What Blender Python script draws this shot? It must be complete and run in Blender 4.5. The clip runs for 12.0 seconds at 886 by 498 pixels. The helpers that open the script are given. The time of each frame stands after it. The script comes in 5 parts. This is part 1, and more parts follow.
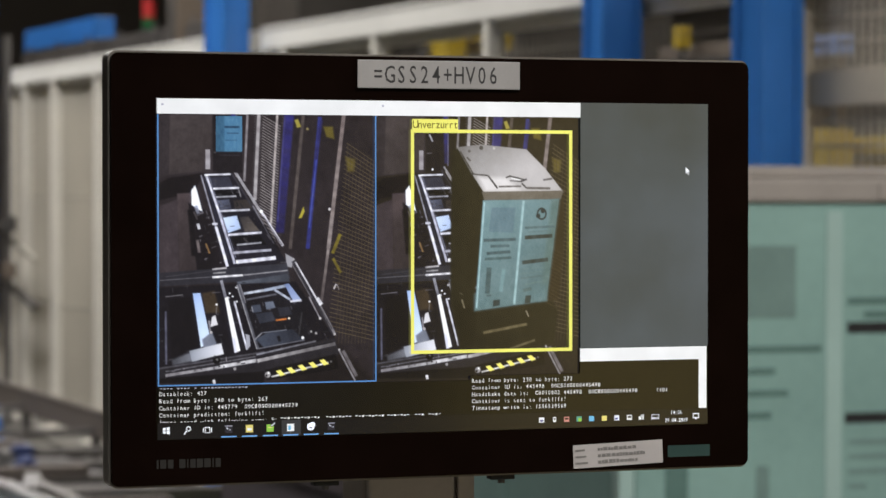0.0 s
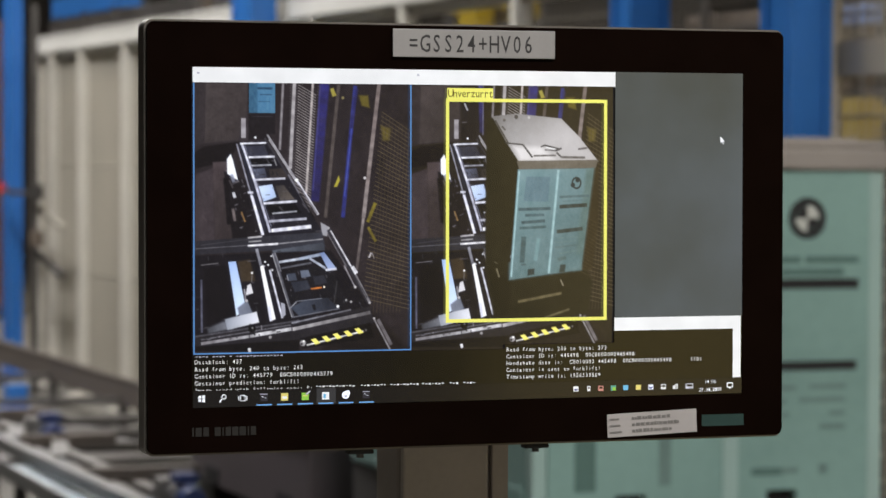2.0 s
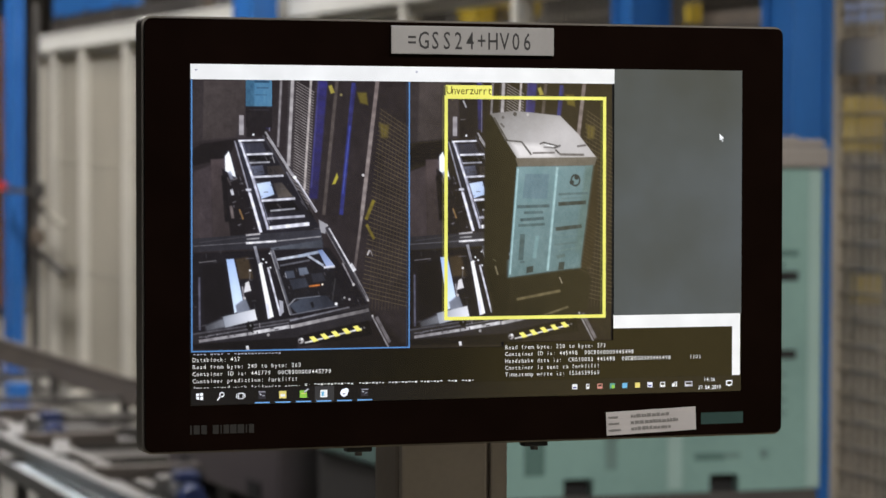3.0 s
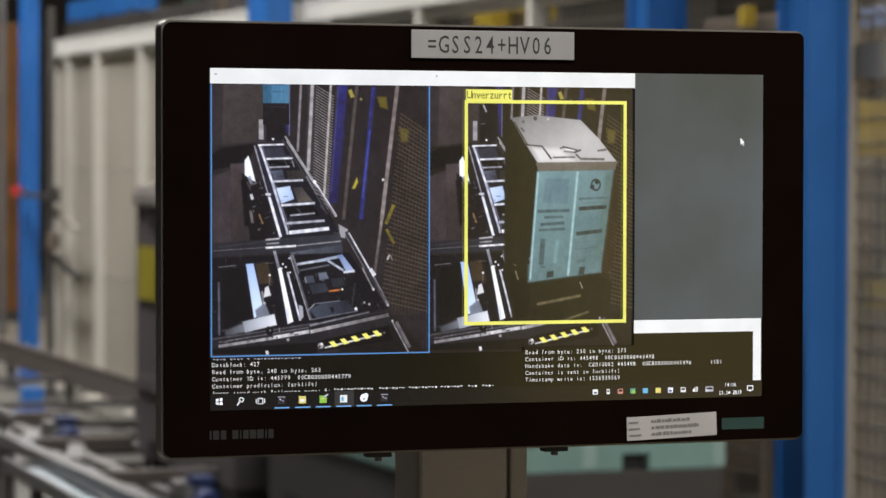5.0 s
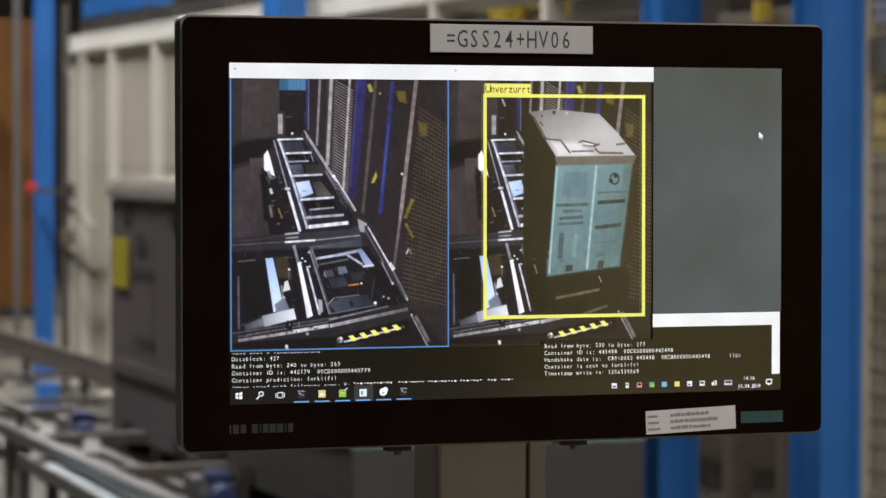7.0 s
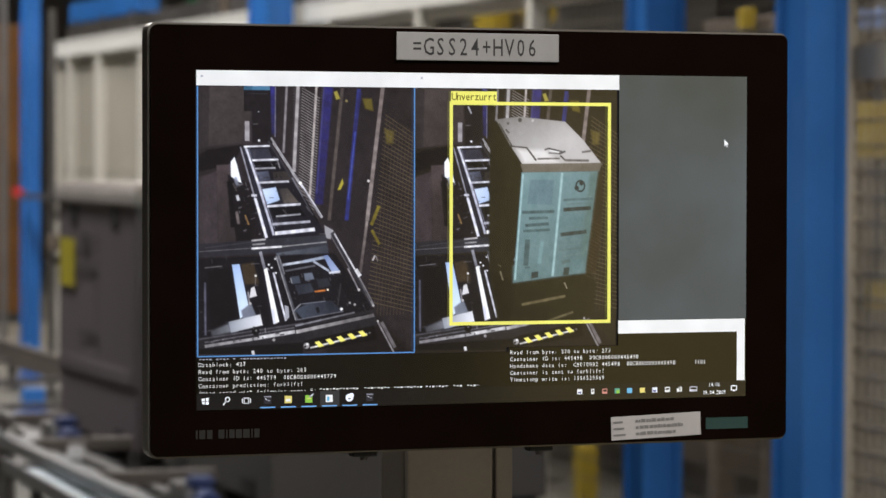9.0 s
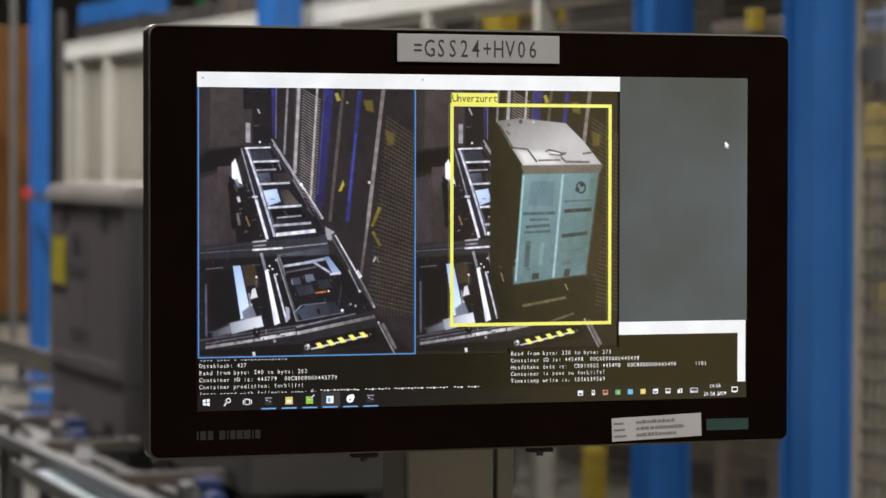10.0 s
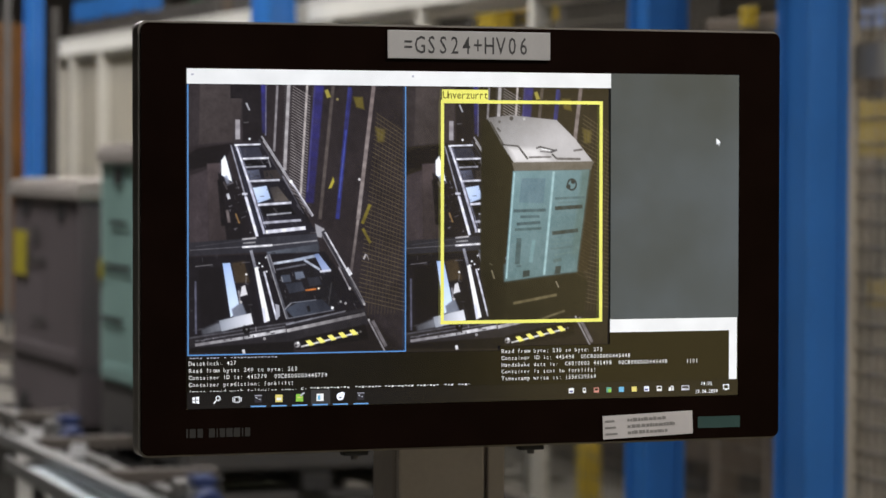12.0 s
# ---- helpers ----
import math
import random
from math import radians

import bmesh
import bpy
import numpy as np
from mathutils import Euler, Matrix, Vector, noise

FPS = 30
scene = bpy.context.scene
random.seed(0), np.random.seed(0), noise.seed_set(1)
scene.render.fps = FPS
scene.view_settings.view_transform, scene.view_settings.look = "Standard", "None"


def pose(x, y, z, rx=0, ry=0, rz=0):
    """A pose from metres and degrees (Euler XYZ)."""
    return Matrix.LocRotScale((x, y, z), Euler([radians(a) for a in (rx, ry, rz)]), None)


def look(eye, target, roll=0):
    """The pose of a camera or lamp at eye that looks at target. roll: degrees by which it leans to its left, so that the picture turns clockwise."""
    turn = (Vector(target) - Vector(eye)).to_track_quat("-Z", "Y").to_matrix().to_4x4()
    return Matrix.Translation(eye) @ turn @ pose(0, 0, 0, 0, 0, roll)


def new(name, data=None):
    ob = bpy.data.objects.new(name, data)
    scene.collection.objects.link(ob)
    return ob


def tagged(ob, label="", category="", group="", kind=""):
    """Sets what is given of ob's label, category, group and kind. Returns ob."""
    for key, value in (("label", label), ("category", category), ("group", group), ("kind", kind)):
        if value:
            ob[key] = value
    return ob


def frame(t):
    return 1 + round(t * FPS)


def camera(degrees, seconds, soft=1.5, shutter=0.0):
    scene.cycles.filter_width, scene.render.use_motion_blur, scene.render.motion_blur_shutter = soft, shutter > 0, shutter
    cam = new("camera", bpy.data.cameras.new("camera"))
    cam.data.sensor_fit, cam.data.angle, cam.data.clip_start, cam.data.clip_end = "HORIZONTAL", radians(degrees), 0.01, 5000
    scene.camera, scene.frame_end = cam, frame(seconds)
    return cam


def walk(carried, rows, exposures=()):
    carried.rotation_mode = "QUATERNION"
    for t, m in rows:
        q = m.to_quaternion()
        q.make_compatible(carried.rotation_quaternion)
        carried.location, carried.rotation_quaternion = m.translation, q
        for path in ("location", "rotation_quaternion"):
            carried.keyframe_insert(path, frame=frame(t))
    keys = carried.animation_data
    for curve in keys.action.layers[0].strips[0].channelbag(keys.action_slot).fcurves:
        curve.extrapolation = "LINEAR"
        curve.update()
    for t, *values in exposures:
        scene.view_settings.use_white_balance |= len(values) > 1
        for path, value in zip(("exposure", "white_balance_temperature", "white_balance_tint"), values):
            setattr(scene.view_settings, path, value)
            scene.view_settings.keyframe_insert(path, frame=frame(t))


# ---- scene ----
cam = camera(17.0, 12.0, soft=1.5)
PATH = [
    (0, (-0.723, -1.94, 1.558), (-0.024, -0.067, 1.514), 0.2),
    (0.5, (-0.724, -1.936, 1.557), (-0.031, -0.061, 1.505), 0.2),
    (1, (-0.728, -1.936, 1.558), (-0.042, -0.059, 1.494), 0.2),
    (1.5, (-0.73, -1.937, 1.559), (-0.045, -0.059, 1.495), 0.3),
    (2, (-0.73, -1.94, 1.558), (-0.047, -0.061, 1.493), 0.3),
    (2.5, (-0.728, -1.939, 1.557), (-0.046, -0.06, 1.491), 0.3),
    (4.5, (-0.725, -1.929, 1.557), (-0.047, -0.048, 1.493), 0.3),
    (5, (-0.728, -1.929, 1.557), (-0.055, -0.046, 1.494), 0.3),
    (5.5, (-0.729, -1.928, 1.557), (-0.056, -0.046, 1.493), 0.3),
    (6, (-0.73, -1.933, 1.558), (-0.058, -0.05, 1.495), 0.3),
    (6.5, (-0.732, -1.932, 1.557), (-0.062, -0.048, 1.493), 0.2),
    (7, (-0.732, -1.93, 1.556), (-0.068, -0.044, 1.49), 0.2),
    (9, (-0.721, -1.946, 1.557), (-0.05, -0.063, 1.495), 0.3),
    (9.5, (-0.718, -1.947, 1.557), (-0.048, -0.063, 1.494), 0.3),
    (10, (-0.716, -1.951, 1.557), (-0.051, -0.065, 1.496), 0.3),
    (10.5, (-0.713, -1.952, 1.558), (-0.047, -0.067, 1.497), 0.3),
    (11, (-0.711, -1.951, 1.559), (-0.042, -0.067, 1.498), 0.3),
    (11.5, (-0.71, -1.95, 1.559), (-0.041, -0.066, 1.498), 0.3),
    (12, (-0.711, -1.946, 1.557), (-0.043, -0.062, 1.494), 0.3),
]
walk(cam, [(t, look(eye, target, roll)) for t, eye, target, roll in PATH])
cam.data.dof.use_dof = True
cam.data.dof.focus_distance = 2.065
cam.data.dof.aperture_fstop = 15.0

# ---- world, lights, exposure ----
world = bpy.data.worlds.new("hall_air")
world.use_nodes = True
world.node_tree.nodes["Background"].inputs[0].default_value = (0.9, 0.92, 1.0, 1)
world.node_tree.nodes["Background"].inputs[1].default_value = 0.02
scene.world = world
scene.view_settings.exposure = 0.0


# An overhead area lamp, added out of view to light the hall.
def ceiling_lamp(x, y, z, sx, sy, watts, tint=(1.0, 0.97, 0.95)):
    lamp = bpy.data.lights.new("unseen_area_light", "AREA")
    lamp.shape, lamp.size, lamp.size_y = "RECTANGLE", sx, sy
    lamp.energy, lamp.color = watts, tint
    ob = new("unseen_area_light", lamp)
    ob.location = (x, y, z)
    return ob


# Places and watts are tuned for the fence, columns and container ends.
ceiling_lamp(1.0, 14.2, 6.6, 0.8, 13.6, 950)
ceiling_lamp(6.4, 10.0, 6.6, 0.8, 14, 300, (1.0, 0.9, 0.75))
ceiling_lamp(2.2, -3.0, 6.6, 5, 0.8, 1000, (1.0, 0.96, 0.92))
ceiling_lamp(4.5, 25, 6.6, 7, 0.8, 700, (1.0, 0.9, 0.78))


# ---- materials ----
def mat(name, color, rough=0.6, metal=0.0, vary=0.12, scale=6.0, bump=0.0, fine=60.0, spec=0.5, dirt=None):
    """A painted, plastic or metal surface with coarse and fine variation."""
    m = bpy.data.materials.new(name)
    m.use_nodes = True
    nt = m.node_tree
    b = nt.nodes["Principled BSDF"]
    b.inputs["Roughness"].default_value, b.inputs["Metallic"].default_value = rough, metal
    b.inputs["Specular IOR Level"].default_value = spec
    co = nt.nodes.new("ShaderNodeTexCoord")
    n1 = nt.nodes.new("ShaderNodeTexNoise")
    n1.inputs["Scale"].default_value, n1.inputs["Detail"].default_value = scale, 6
    n2 = nt.nodes.new("ShaderNodeTexNoise")
    n2.inputs["Scale"].default_value, n2.inputs["Detail"].default_value = fine, 3
    for n in (n1, n2):
        nt.links.new(co.outputs["Object"], n.inputs["Vector"])
    add = nt.nodes.new("ShaderNodeMath")
    add.operation = "MULTIPLY_ADD"
    nt.links.new(n2.outputs["Fac"], add.inputs[0])
    add.inputs[1].default_value = 0.35
    nt.links.new(n1.outputs["Fac"], add.inputs[2])
    ramp = nt.nodes.new("ShaderNodeValToRGB")
    ramp.color_ramp.elements[0].position, ramp.color_ramp.elements[1].position = 0.45, 0.95
    lo = dirt or [c * (1 - vary) for c in color]
    ramp.color_ramp.elements[0].color = (*lo, 1)
    ramp.color_ramp.elements[1].color = (*[min(1, c * (1 + vary)) for c in color], 1)
    nt.links.new(add.outputs[0], ramp.inputs[0])
    nt.links.new(ramp.outputs[0], b.inputs["Base Color"])
    mr = nt.nodes.new("ShaderNodeMapRange")
    mr.inputs["To Min"].default_value, mr.inputs["To Max"].default_value = max(0.03, rough - 0.1), min(1, rough + 0.12)
    nt.links.new(n1.outputs["Fac"], mr.inputs["Value"])
    nt.links.new(mr.outputs[0], b.inputs["Roughness"])
    if bump:
        bp = nt.nodes.new("ShaderNodeBump")
        bp.inputs["Strength"].default_value, bp.inputs["Distance"].default_value = bump, 0.004
        nt.links.new(add.outputs[0], bp.inputs["Height"])
        nt.links.new(bp.outputs[0], b.inputs["Normal"])
    return m


def srgb(r, g, b):
    return tuple(((c / 255 + 0.055) / 1.055) ** 2.4 if c > 10 else c / 255 / 12.92 for c in (r, g, b))


def glow(name, rgb, strength=1.0, vary=0.0, scale=60.0, rgb2=None, gloss=1.0):
    """A lit part of the display: the colour it gives off, under a smooth front pane."""
    m = bpy.data.materials.new(name)
    m.use_nodes = True
    nt = m.node_tree
    b = nt.nodes["Principled BSDF"]
    b.inputs["Base Color"].default_value = (0.004, 0.004, 0.004, 1)
    b.inputs["Roughness"].default_value = 0.1
    b.inputs["Specular IOR Level"].default_value = gloss
    b.inputs["Emission Strength"].default_value = strength
    c = srgb(*rgb)
    if vary or rgb2:
        co = nt.nodes.new("ShaderNodeTexCoord")
        n = nt.nodes.new("ShaderNodeTexNoise")
        n.inputs["Scale"].default_value, n.inputs["Detail"].default_value = scale, 5
        nt.links.new(co.outputs["Object"], n.inputs["Vector"])
        r = nt.nodes.new("ShaderNodeValToRGB")
        r.color_ramp.elements[0].position, r.color_ramp.elements[1].position = 0.32, 0.68
        c2 = srgb(*rgb2) if rgb2 else [x * (1 - vary) for x in c]
        r.color_ramp.elements[0].color, r.color_ramp.elements[1].color = (*c2, 1), (*c, 1)
        nt.links.new(n.outputs["Fac"], r.inputs[0])
        last = r.outputs[0]
        nt.links.new(last, b.inputs["Emission Color"])
    else:
        b.inputs["Emission Color"].default_value = (*c, 1)
    return m


CONCRETE = mat("concrete_floor", (0.13, 0.125, 0.11), 0.45, vary=0.25, scale=0.8, bump=0.1)
OCHRE = mat("ochre_reflector_paint", (0.38, 0.3, 0.1), 0.6, vary=0.12, scale=0.8)
DARKWALL = mat("dark_sheet_wall", (0.07, 0.06, 0.05), 0.7, vary=0.3, scale=0.7)
CEIL = mat("hall_ceiling", (0.2, 0.2, 0.2), 0.9, scale=0.4)
FENCEWHITE = mat("cream_fence_paint", (0.7, 0.675, 0.605), 0.5, vary=0.08, scale=3)
TRAYWHITE = mat("pale_duct_paint", (0.78, 0.77, 0.72), 0.45, vary=0.06, scale=2)
GUARDBEIGE = mat("dull_beige_guard_paint", (0.6, 0.55, 0.46), 0.6, vary=0.15, scale=2)
DARKWIRE = mat("dark_wire_coating", (0.16, 0.14, 0.11), 0.6)
MESHBEIGE = mat("beige_wire_coating", (0.42, 0.395, 0.335), 0.6, vary=0.12, scale=1.2)
BLUE = mat("blue_steel_paint", (0.033, 0.18, 0.56), 0.32, vary=0.12, scale=2.5, bump=0.03)
GREEN = mat("mint_green_plastic", (0.265, 0.435, 0.4), 0.5, vary=0.08, scale=2.2, fine=30, dirt=(0.21, 0.35, 0.325))
GREENLIGHT = mat("pale_mint_plastic", (0.37, 0.53, 0.5), 0.45, vary=0.06, scale=3)
GREY = mat("grey_brown_plastic", (0.122, 0.1, 0.109), 0.55, vary=0.12, scale=2.5)
LIDGREY = mat("light_grey_lid_plastic", (0.34, 0.31, 0.285), 0.6, vary=0.12, scale=3)
BASEGREY = mat("dark_grey_base_plastic", (0.045, 0.042, 0.04), 0.6, vary=0.15, scale=3)
BLACK = mat("black_print", (0.012, 0.012, 0.013), 0.6, scale=8)
TEALPRINT = mat("grey_green_print", (0.1, 0.19, 0.17), 0.6, scale=9)
FADEDPRINT = mat("faded_grey_print", (0.17, 0.27, 0.25), 0.6, scale=9)
WHITEPRINT = mat("white_print", (0.6, 0.62, 0.58), 0.6, scale=9)
YELLOW = mat("yellow_paint", (0.5, 0.35, 0.01), 0.5, vary=0.2, scale=2)
RUST = mat("rust_orange_paint", (0.21, 0.09, 0.018), 0.6, vary=0.35, scale=1.6)
YELLOWTAG = mat("yellow_tag_paper", (0.45, 0.38, 0.012), 0.6, scale=5)
ORANGE = mat("orange_paint", (0.24, 0.105, 0.014), 0.5, vary=0.25, scale=2)
RED = mat("red_plastic", (0.5, 0.03, 0.03), 0.4)
STEEL = mat("worn_steel", (0.13, 0.122, 0.115), 0.5, metal=0.7, vary=0.2, scale=9, bump=0.05)
SHEET = mat("bright_sheet_steel", (0.55, 0.62, 0.67), 0.4, metal=0.6, vary=0.2, scale=9, bump=0.06)
GALV = mat("galvanised_steel", (0.17, 0.172, 0.178), 0.45, metal=0.6, vary=0.18, scale=12, bump=0.05)
FRAMEGREY = mat("grey_frame_paint", (0.08, 0.074, 0.07), 0.55, vary=0.2, scale=4)
PALEFRAME = mat("pale_grey_frame_paint", (0.165, 0.16, 0.156), 0.5, vary=0.15, scale=4)
DARKMACH = mat("dark_machine_paint", (0.06, 0.055, 0.05), 0.5, vary=0.3, scale=3)
BROWNMACH = mat("brown_machine_paint", (0.14, 0.11, 0.085), 0.6, vary=0.3, scale=2)
MOSS = mat("dark_green_machine_paint", (0.06, 0.075, 0.03), 0.6, vary=0.3, scale=3)
NAVY = mat("navy_cap_plastic", (0.02, 0.04, 0.14), 0.45, scale=5)
BEZEL = mat("black_display_glass", (0.0035, 0.0015, 0.001), 0.35, vary=0.2, scale=20, spec=0.03)
ALU = mat("dark_anodised_edge", (0.2, 0.185, 0.17), 0.4, metal=0.6, vary=0.12, scale=25, fine=300)
STAND = mat("grey_brown_stand_paint", (0.29, 0.255, 0.225), 0.5, vary=0.12, scale=14, fine=200)
STANDLIGHT = mat("pale_stand_paint", (0.4, 0.36, 0.32), 0.5, vary=0.1, scale=14, fine=200)
PLATE = mat("brushed_label_plate", (0.235, 0.23, 0.228), 0.45, vary=0.08, scale=30, fine=400)
STICKER = mat("white_sticker_paper", (0.3, 0.285, 0.28), 0.7, vary=0.06, scale=30)
TEALBADGE = mat("teal_badge_print", (0.008, 0.032, 0.029), 0.5, scale=30)
FAINT = mat("faint_grey_lettering", (0.0085, 0.008, 0.0078), 0.5, scale=30)


# ---- mesh helpers ----
def obj(name, bm, material, parent=None, label=""):
    me = bpy.data.meshes.new(name)
    bm.to_mesh(me)
    bm.free()
    for m in (material if isinstance(material, (list, tuple)) else [material]):
        me.materials.append(m)
    ob = new(name, me)
    if parent:
        ob.parent = parent
    if label:
        ob["label"] = label
    return ob


def part(name, bm, material, parent, label=""):
    return obj(name, bm, material, parent, label)


def thing(name, label, category, at=(0, 0, 0), group="", kind=""):
    ob = new(name)
    ob.location = at
    ob.empty_display_size = 0.1
    return tagged(ob, label, category, group, kind)


def add_box(bm, lo, hi, bevel=0.0, mi=0):
    c = [(a + b) / 2 for a, b in zip(lo, hi)]
    s = [max(1e-5, b - a) for a, b in zip(lo, hi)]
    r = bmesh.ops.create_cube(bm, size=1, matrix=Matrix.Translation(c) @ Matrix.Diagonal((*s, 1)))
    vs = r["verts"]
    if bevel:
        es = list({e for v in vs for e in v.link_edges})
        out = bmesh.ops.bevel(bm, geom=es, offset=bevel, segments=2, profile=0.6, affect="EDGES")
        if mi:
            for f in out["faces"]:
                f.material_index = mi
    if mi:
        for v in vs:
            if v.is_valid:
                for f in v.link_faces:
                    f.material_index = mi
    return bm


def box(lo, hi, bevel=0.0):
    return add_box(bmesh.new(), lo, hi, bevel)


def add_rod(bm, a, b, r, seg=10, r2=None):
    a, b = Vector(a), Vector(b)
    d = b - a
    m = Matrix.Translation((a + b) / 2) @ d.to_track_quat("Z", "Y").to_matrix().to_4x4()
    bmesh.ops.create_cone(bm, cap_ends=True, segments=seg, radius1=r, radius2=r if r2 is None else r2, depth=d.length, matrix=m)
    return bm


def rod(a, b, r, seg=10, r2=None):
    return add_rod(bmesh.new(), a, b, r, seg, r2)


def add_beam(bm, a, b, w, h):
    """A square tube from a to b, w wide and h high."""
    a, b = Vector(a), Vector(b)
    d = b - a
    m = Matrix.Translation((a + b) / 2) @ d.to_track_quat("Y", "Z").to_matrix().to_4x4() @ Matrix.Diagonal((w, d.length, h, 1))
    bmesh.ops.create_cube(bm, size=1, matrix=m)
    return bm


def beam(a, b, w, h):
    return add_beam(bmesh.new(), a, b, w, h)


# ---- structure: floor, walls, ceiling ----
tagged(obj("floor", box((-14, -9, -0.2), (16, 40, 0)), CONCRETE), "worn grey concrete hall floor under the conveyor", "floor", kind="structure")
tagged(obj("ceiling", box((-14, -9, 7.2), (16, 40, 7.4)), CEIL), "grey hall ceiling high above the line", "ceiling", kind="structure")
tagged(obj("wall_north", box((-14, 40, 0), (16, 40.2, 7.2)), DARKWALL), "dark distant wall of the hall", "wall", kind="structure")
tagged(obj("wall_south", box((-14, -9.2, 0), (16, -9, 7.2)), DARKWALL), "plain dark hall wall", "wall", kind="structure")
tagged(obj("wall_west", box((-14.2, -9, 0), (-14, 40, 7.2)), DARKWALL), "plain dark hall wall", "wall", kind="structure")
tagged(obj("wall_east", box((16, -9, 0), (16.2, 40, 7.2)), DARKWALL), "plain dark hall wall behind the machines", "wall", kind="structure")


# ---- fence along the conveyor ----
FX = 3.58
POSTS = [3.55, 6.38, 7.78, 8.98, 10.33, 11.66, 12.9, 14.15, 15.4, 16.55, 17.4, 17.92]
TOP = 2.2


def wire_panel(y0, y1, z0, z1, r=0.0056, material=MESHBEIGE, pitch_y=0.052, pitch_z=0.078):
    """Welded wire mesh: uprights and cross wires as thin bars."""
    verts, faces = [], []

    def bar(lo, hi):
        n = len(verts)
        verts.extend([(x, y, z) for x in (lo[0], hi[0]) for y in (lo[1], hi[1]) for z in (lo[2], hi[2])])
        faces.extend([[n + i for i in f] for f in ((0, 1, 3, 2), (4, 6, 7, 5), (0, 4, 5, 1), (2, 3, 7, 6), (0, 2, 6, 4), (1, 5, 7, 3))])
    n = max(2, round((y1 - y0) / pitch_y))
    for i in range(1, n):
        y = y0 + (y1 - y0) * i / n
        bar((FX - r, y - r, z0), (FX + r, y + r, z1))
    n = max(2, round((z1 - z0) / pitch_z))
    for i in range(1, n):
        z = z0 + (z1 - z0) * i / n
        bar((FX - 0.9 * r, y0, z - r), (FX + 0.9 * r, y1, z + r))
    me = bpy.data.meshes.new("mesh_panel")
    me.from_pydata(verts, [], faces)
    me.materials.append(material)
    return new("mesh_panel", me)


fence = thing("safety_fence", "cream safety fence of welded wire panels beside the conveyor", "fence", (0, 0, 0))
for i, y in enumerate(POSTS):
    p = part("post", box((FX - 0.055, y - 0.03, 0.0125), (FX + 0.03, y + 0.03, TOP), 0.006), GUARDBEIGE if y < 7 else FENCEWHITE, fence)
    part("foot_plate", box((FX - 0.12, y - 0.08, 0), (FX + 0.08, y + 0.08, 0.012)), FENCEWHITE, p)
for a, b in zip(POSTS, POSTS[1:]):
    fine = 6 < a + 0.3 and b < 13
    w = wire_panel(a + 0.03, b - 0.03, 0.1, TOP - 0.05, 0.0022 if fine else 0.005 if a < 6 else 0.0058, DARKWIRE if fine else GUARDBEIGE if a < 6 else MESHBEIGE, pitch_z=0.078 if a < 12.5 else 0.62)
    w.parent = fence
    part("top_rail", box((FX - 0.02, a + 0.03, TOP - 0.05), (FX + 0.02, b - 0.03, TOP - 0.002), 0.004), FENCEWHITE, fence)
    part("bottom_rail", box((FX - 0.02, a + 0.03, 0.07), (FX + 0.02, b - 0.03, 0.1), 0.004), FENCEWHITE, fence)
for z0, z1 in ((1.8, 1.905),):
    part("sheet_band", box((FX - 0.03, 3.58, z0), (FX - 0.018, 6.28, z1), 0.002), GUARDBEIGE, fence, "beige sheet metal band across the mesh")

part("panel_frame", box((FX - 0.04, 6.285, 0.1), (FX - 0.02, 6.349, TOP - 0.1), 0.003), GUARDBEIGE, fence, "beige sheet frame of the guard panel")

duct = thing("cable_duct", "pale painted cable duct running on top of the fence", "cable duct", (0, 0, 0))
for a, b in ((3.55, 12.0), (12.25, 17.95)):
    part("duct_body", box((FX - 0.06, a, TOP + 0.004), (FX + 0.12, b, TOP + 0.1), 0.008), TRAYWHITE, duct)
    part("duct_lid", box((FX - 0.066, a, TOP + 0.102), (FX + 0.126, b, TOP + 0.118), 0.004), TRAYWHITE, duct)

# ---- blue steel columns ----
def blue_column(x, y, w, d, h=7.2):
    col = thing("steel_column", "blue painted steel column on the hall floor", "column", (x, y, 0), "blue columns")
    part("shaft", box((0, 0, 0.02), (w, d, h - 0.01), 0.006), BLUE, col)
    for x in (-0.006, w - 0.022):
        part("front_lip", box((x, -0.012, 0.02), (x + 0.028, -0.0005, h - 0.01), 0.004), BLUE, col)
    part("side_lip", box((-0.012, d - 0.03, 0.02), (-0.0005, d + 0.004, h - 0.01), 0.004), BLUE, col)
    part("base_plate", box((-0.07, -0.07, 0), (w + 0.07, d + 0.07, 0.02), 0.003), BLUE, col)
    for dx in (-0.045, w + 0.045):
        for dy in (-0.045, d + 0.045):
            part("bolt", rod((dx, dy, 0.02), (dx, dy, 0.045), 0.014, 6), STEEL, col)
    return col


blue_column(3.38, 6.25, 0.128, 0.196)
blue_column(3.38, 7.485, 0.14, 0.15)
blue_column(3.36, 12.1, 0.125, 0.3)
blue_column(3.405, 18.09, 0.08, 0.2)


# ---- lettering ----
GLYPHS = {}


def glyph(ch):
    """Outline of one character of the built-in font as a flat mesh, one unit high."""
    if ch not in GLYPHS:
        cu = bpy.data.curves.new("glyph", "FONT")
        cu.body, cu.size, cu.resolution_u, cu.offset = ch, 1.0, 2, 0.003
        ob = bpy.data.objects.new("glyph", cu)
        scene.collection.objects.link(ob)
        me = bpy.data.meshes.new_from_object(ob.evaluated_get(bpy.context.evaluated_depsgraph_get()))
        vs = [(v.co.x, v.co.y) for v in me.vertices]
        fs = [tuple(p.vertices) for p in me.polygons]
        bpy.data.objects.remove(ob)
        bpy.data.curves.remove(cu)
        bpy.data.meshes.remove(me)
        GLYPHS[ch] = (vs, fs)
    return GLYPHS[ch]


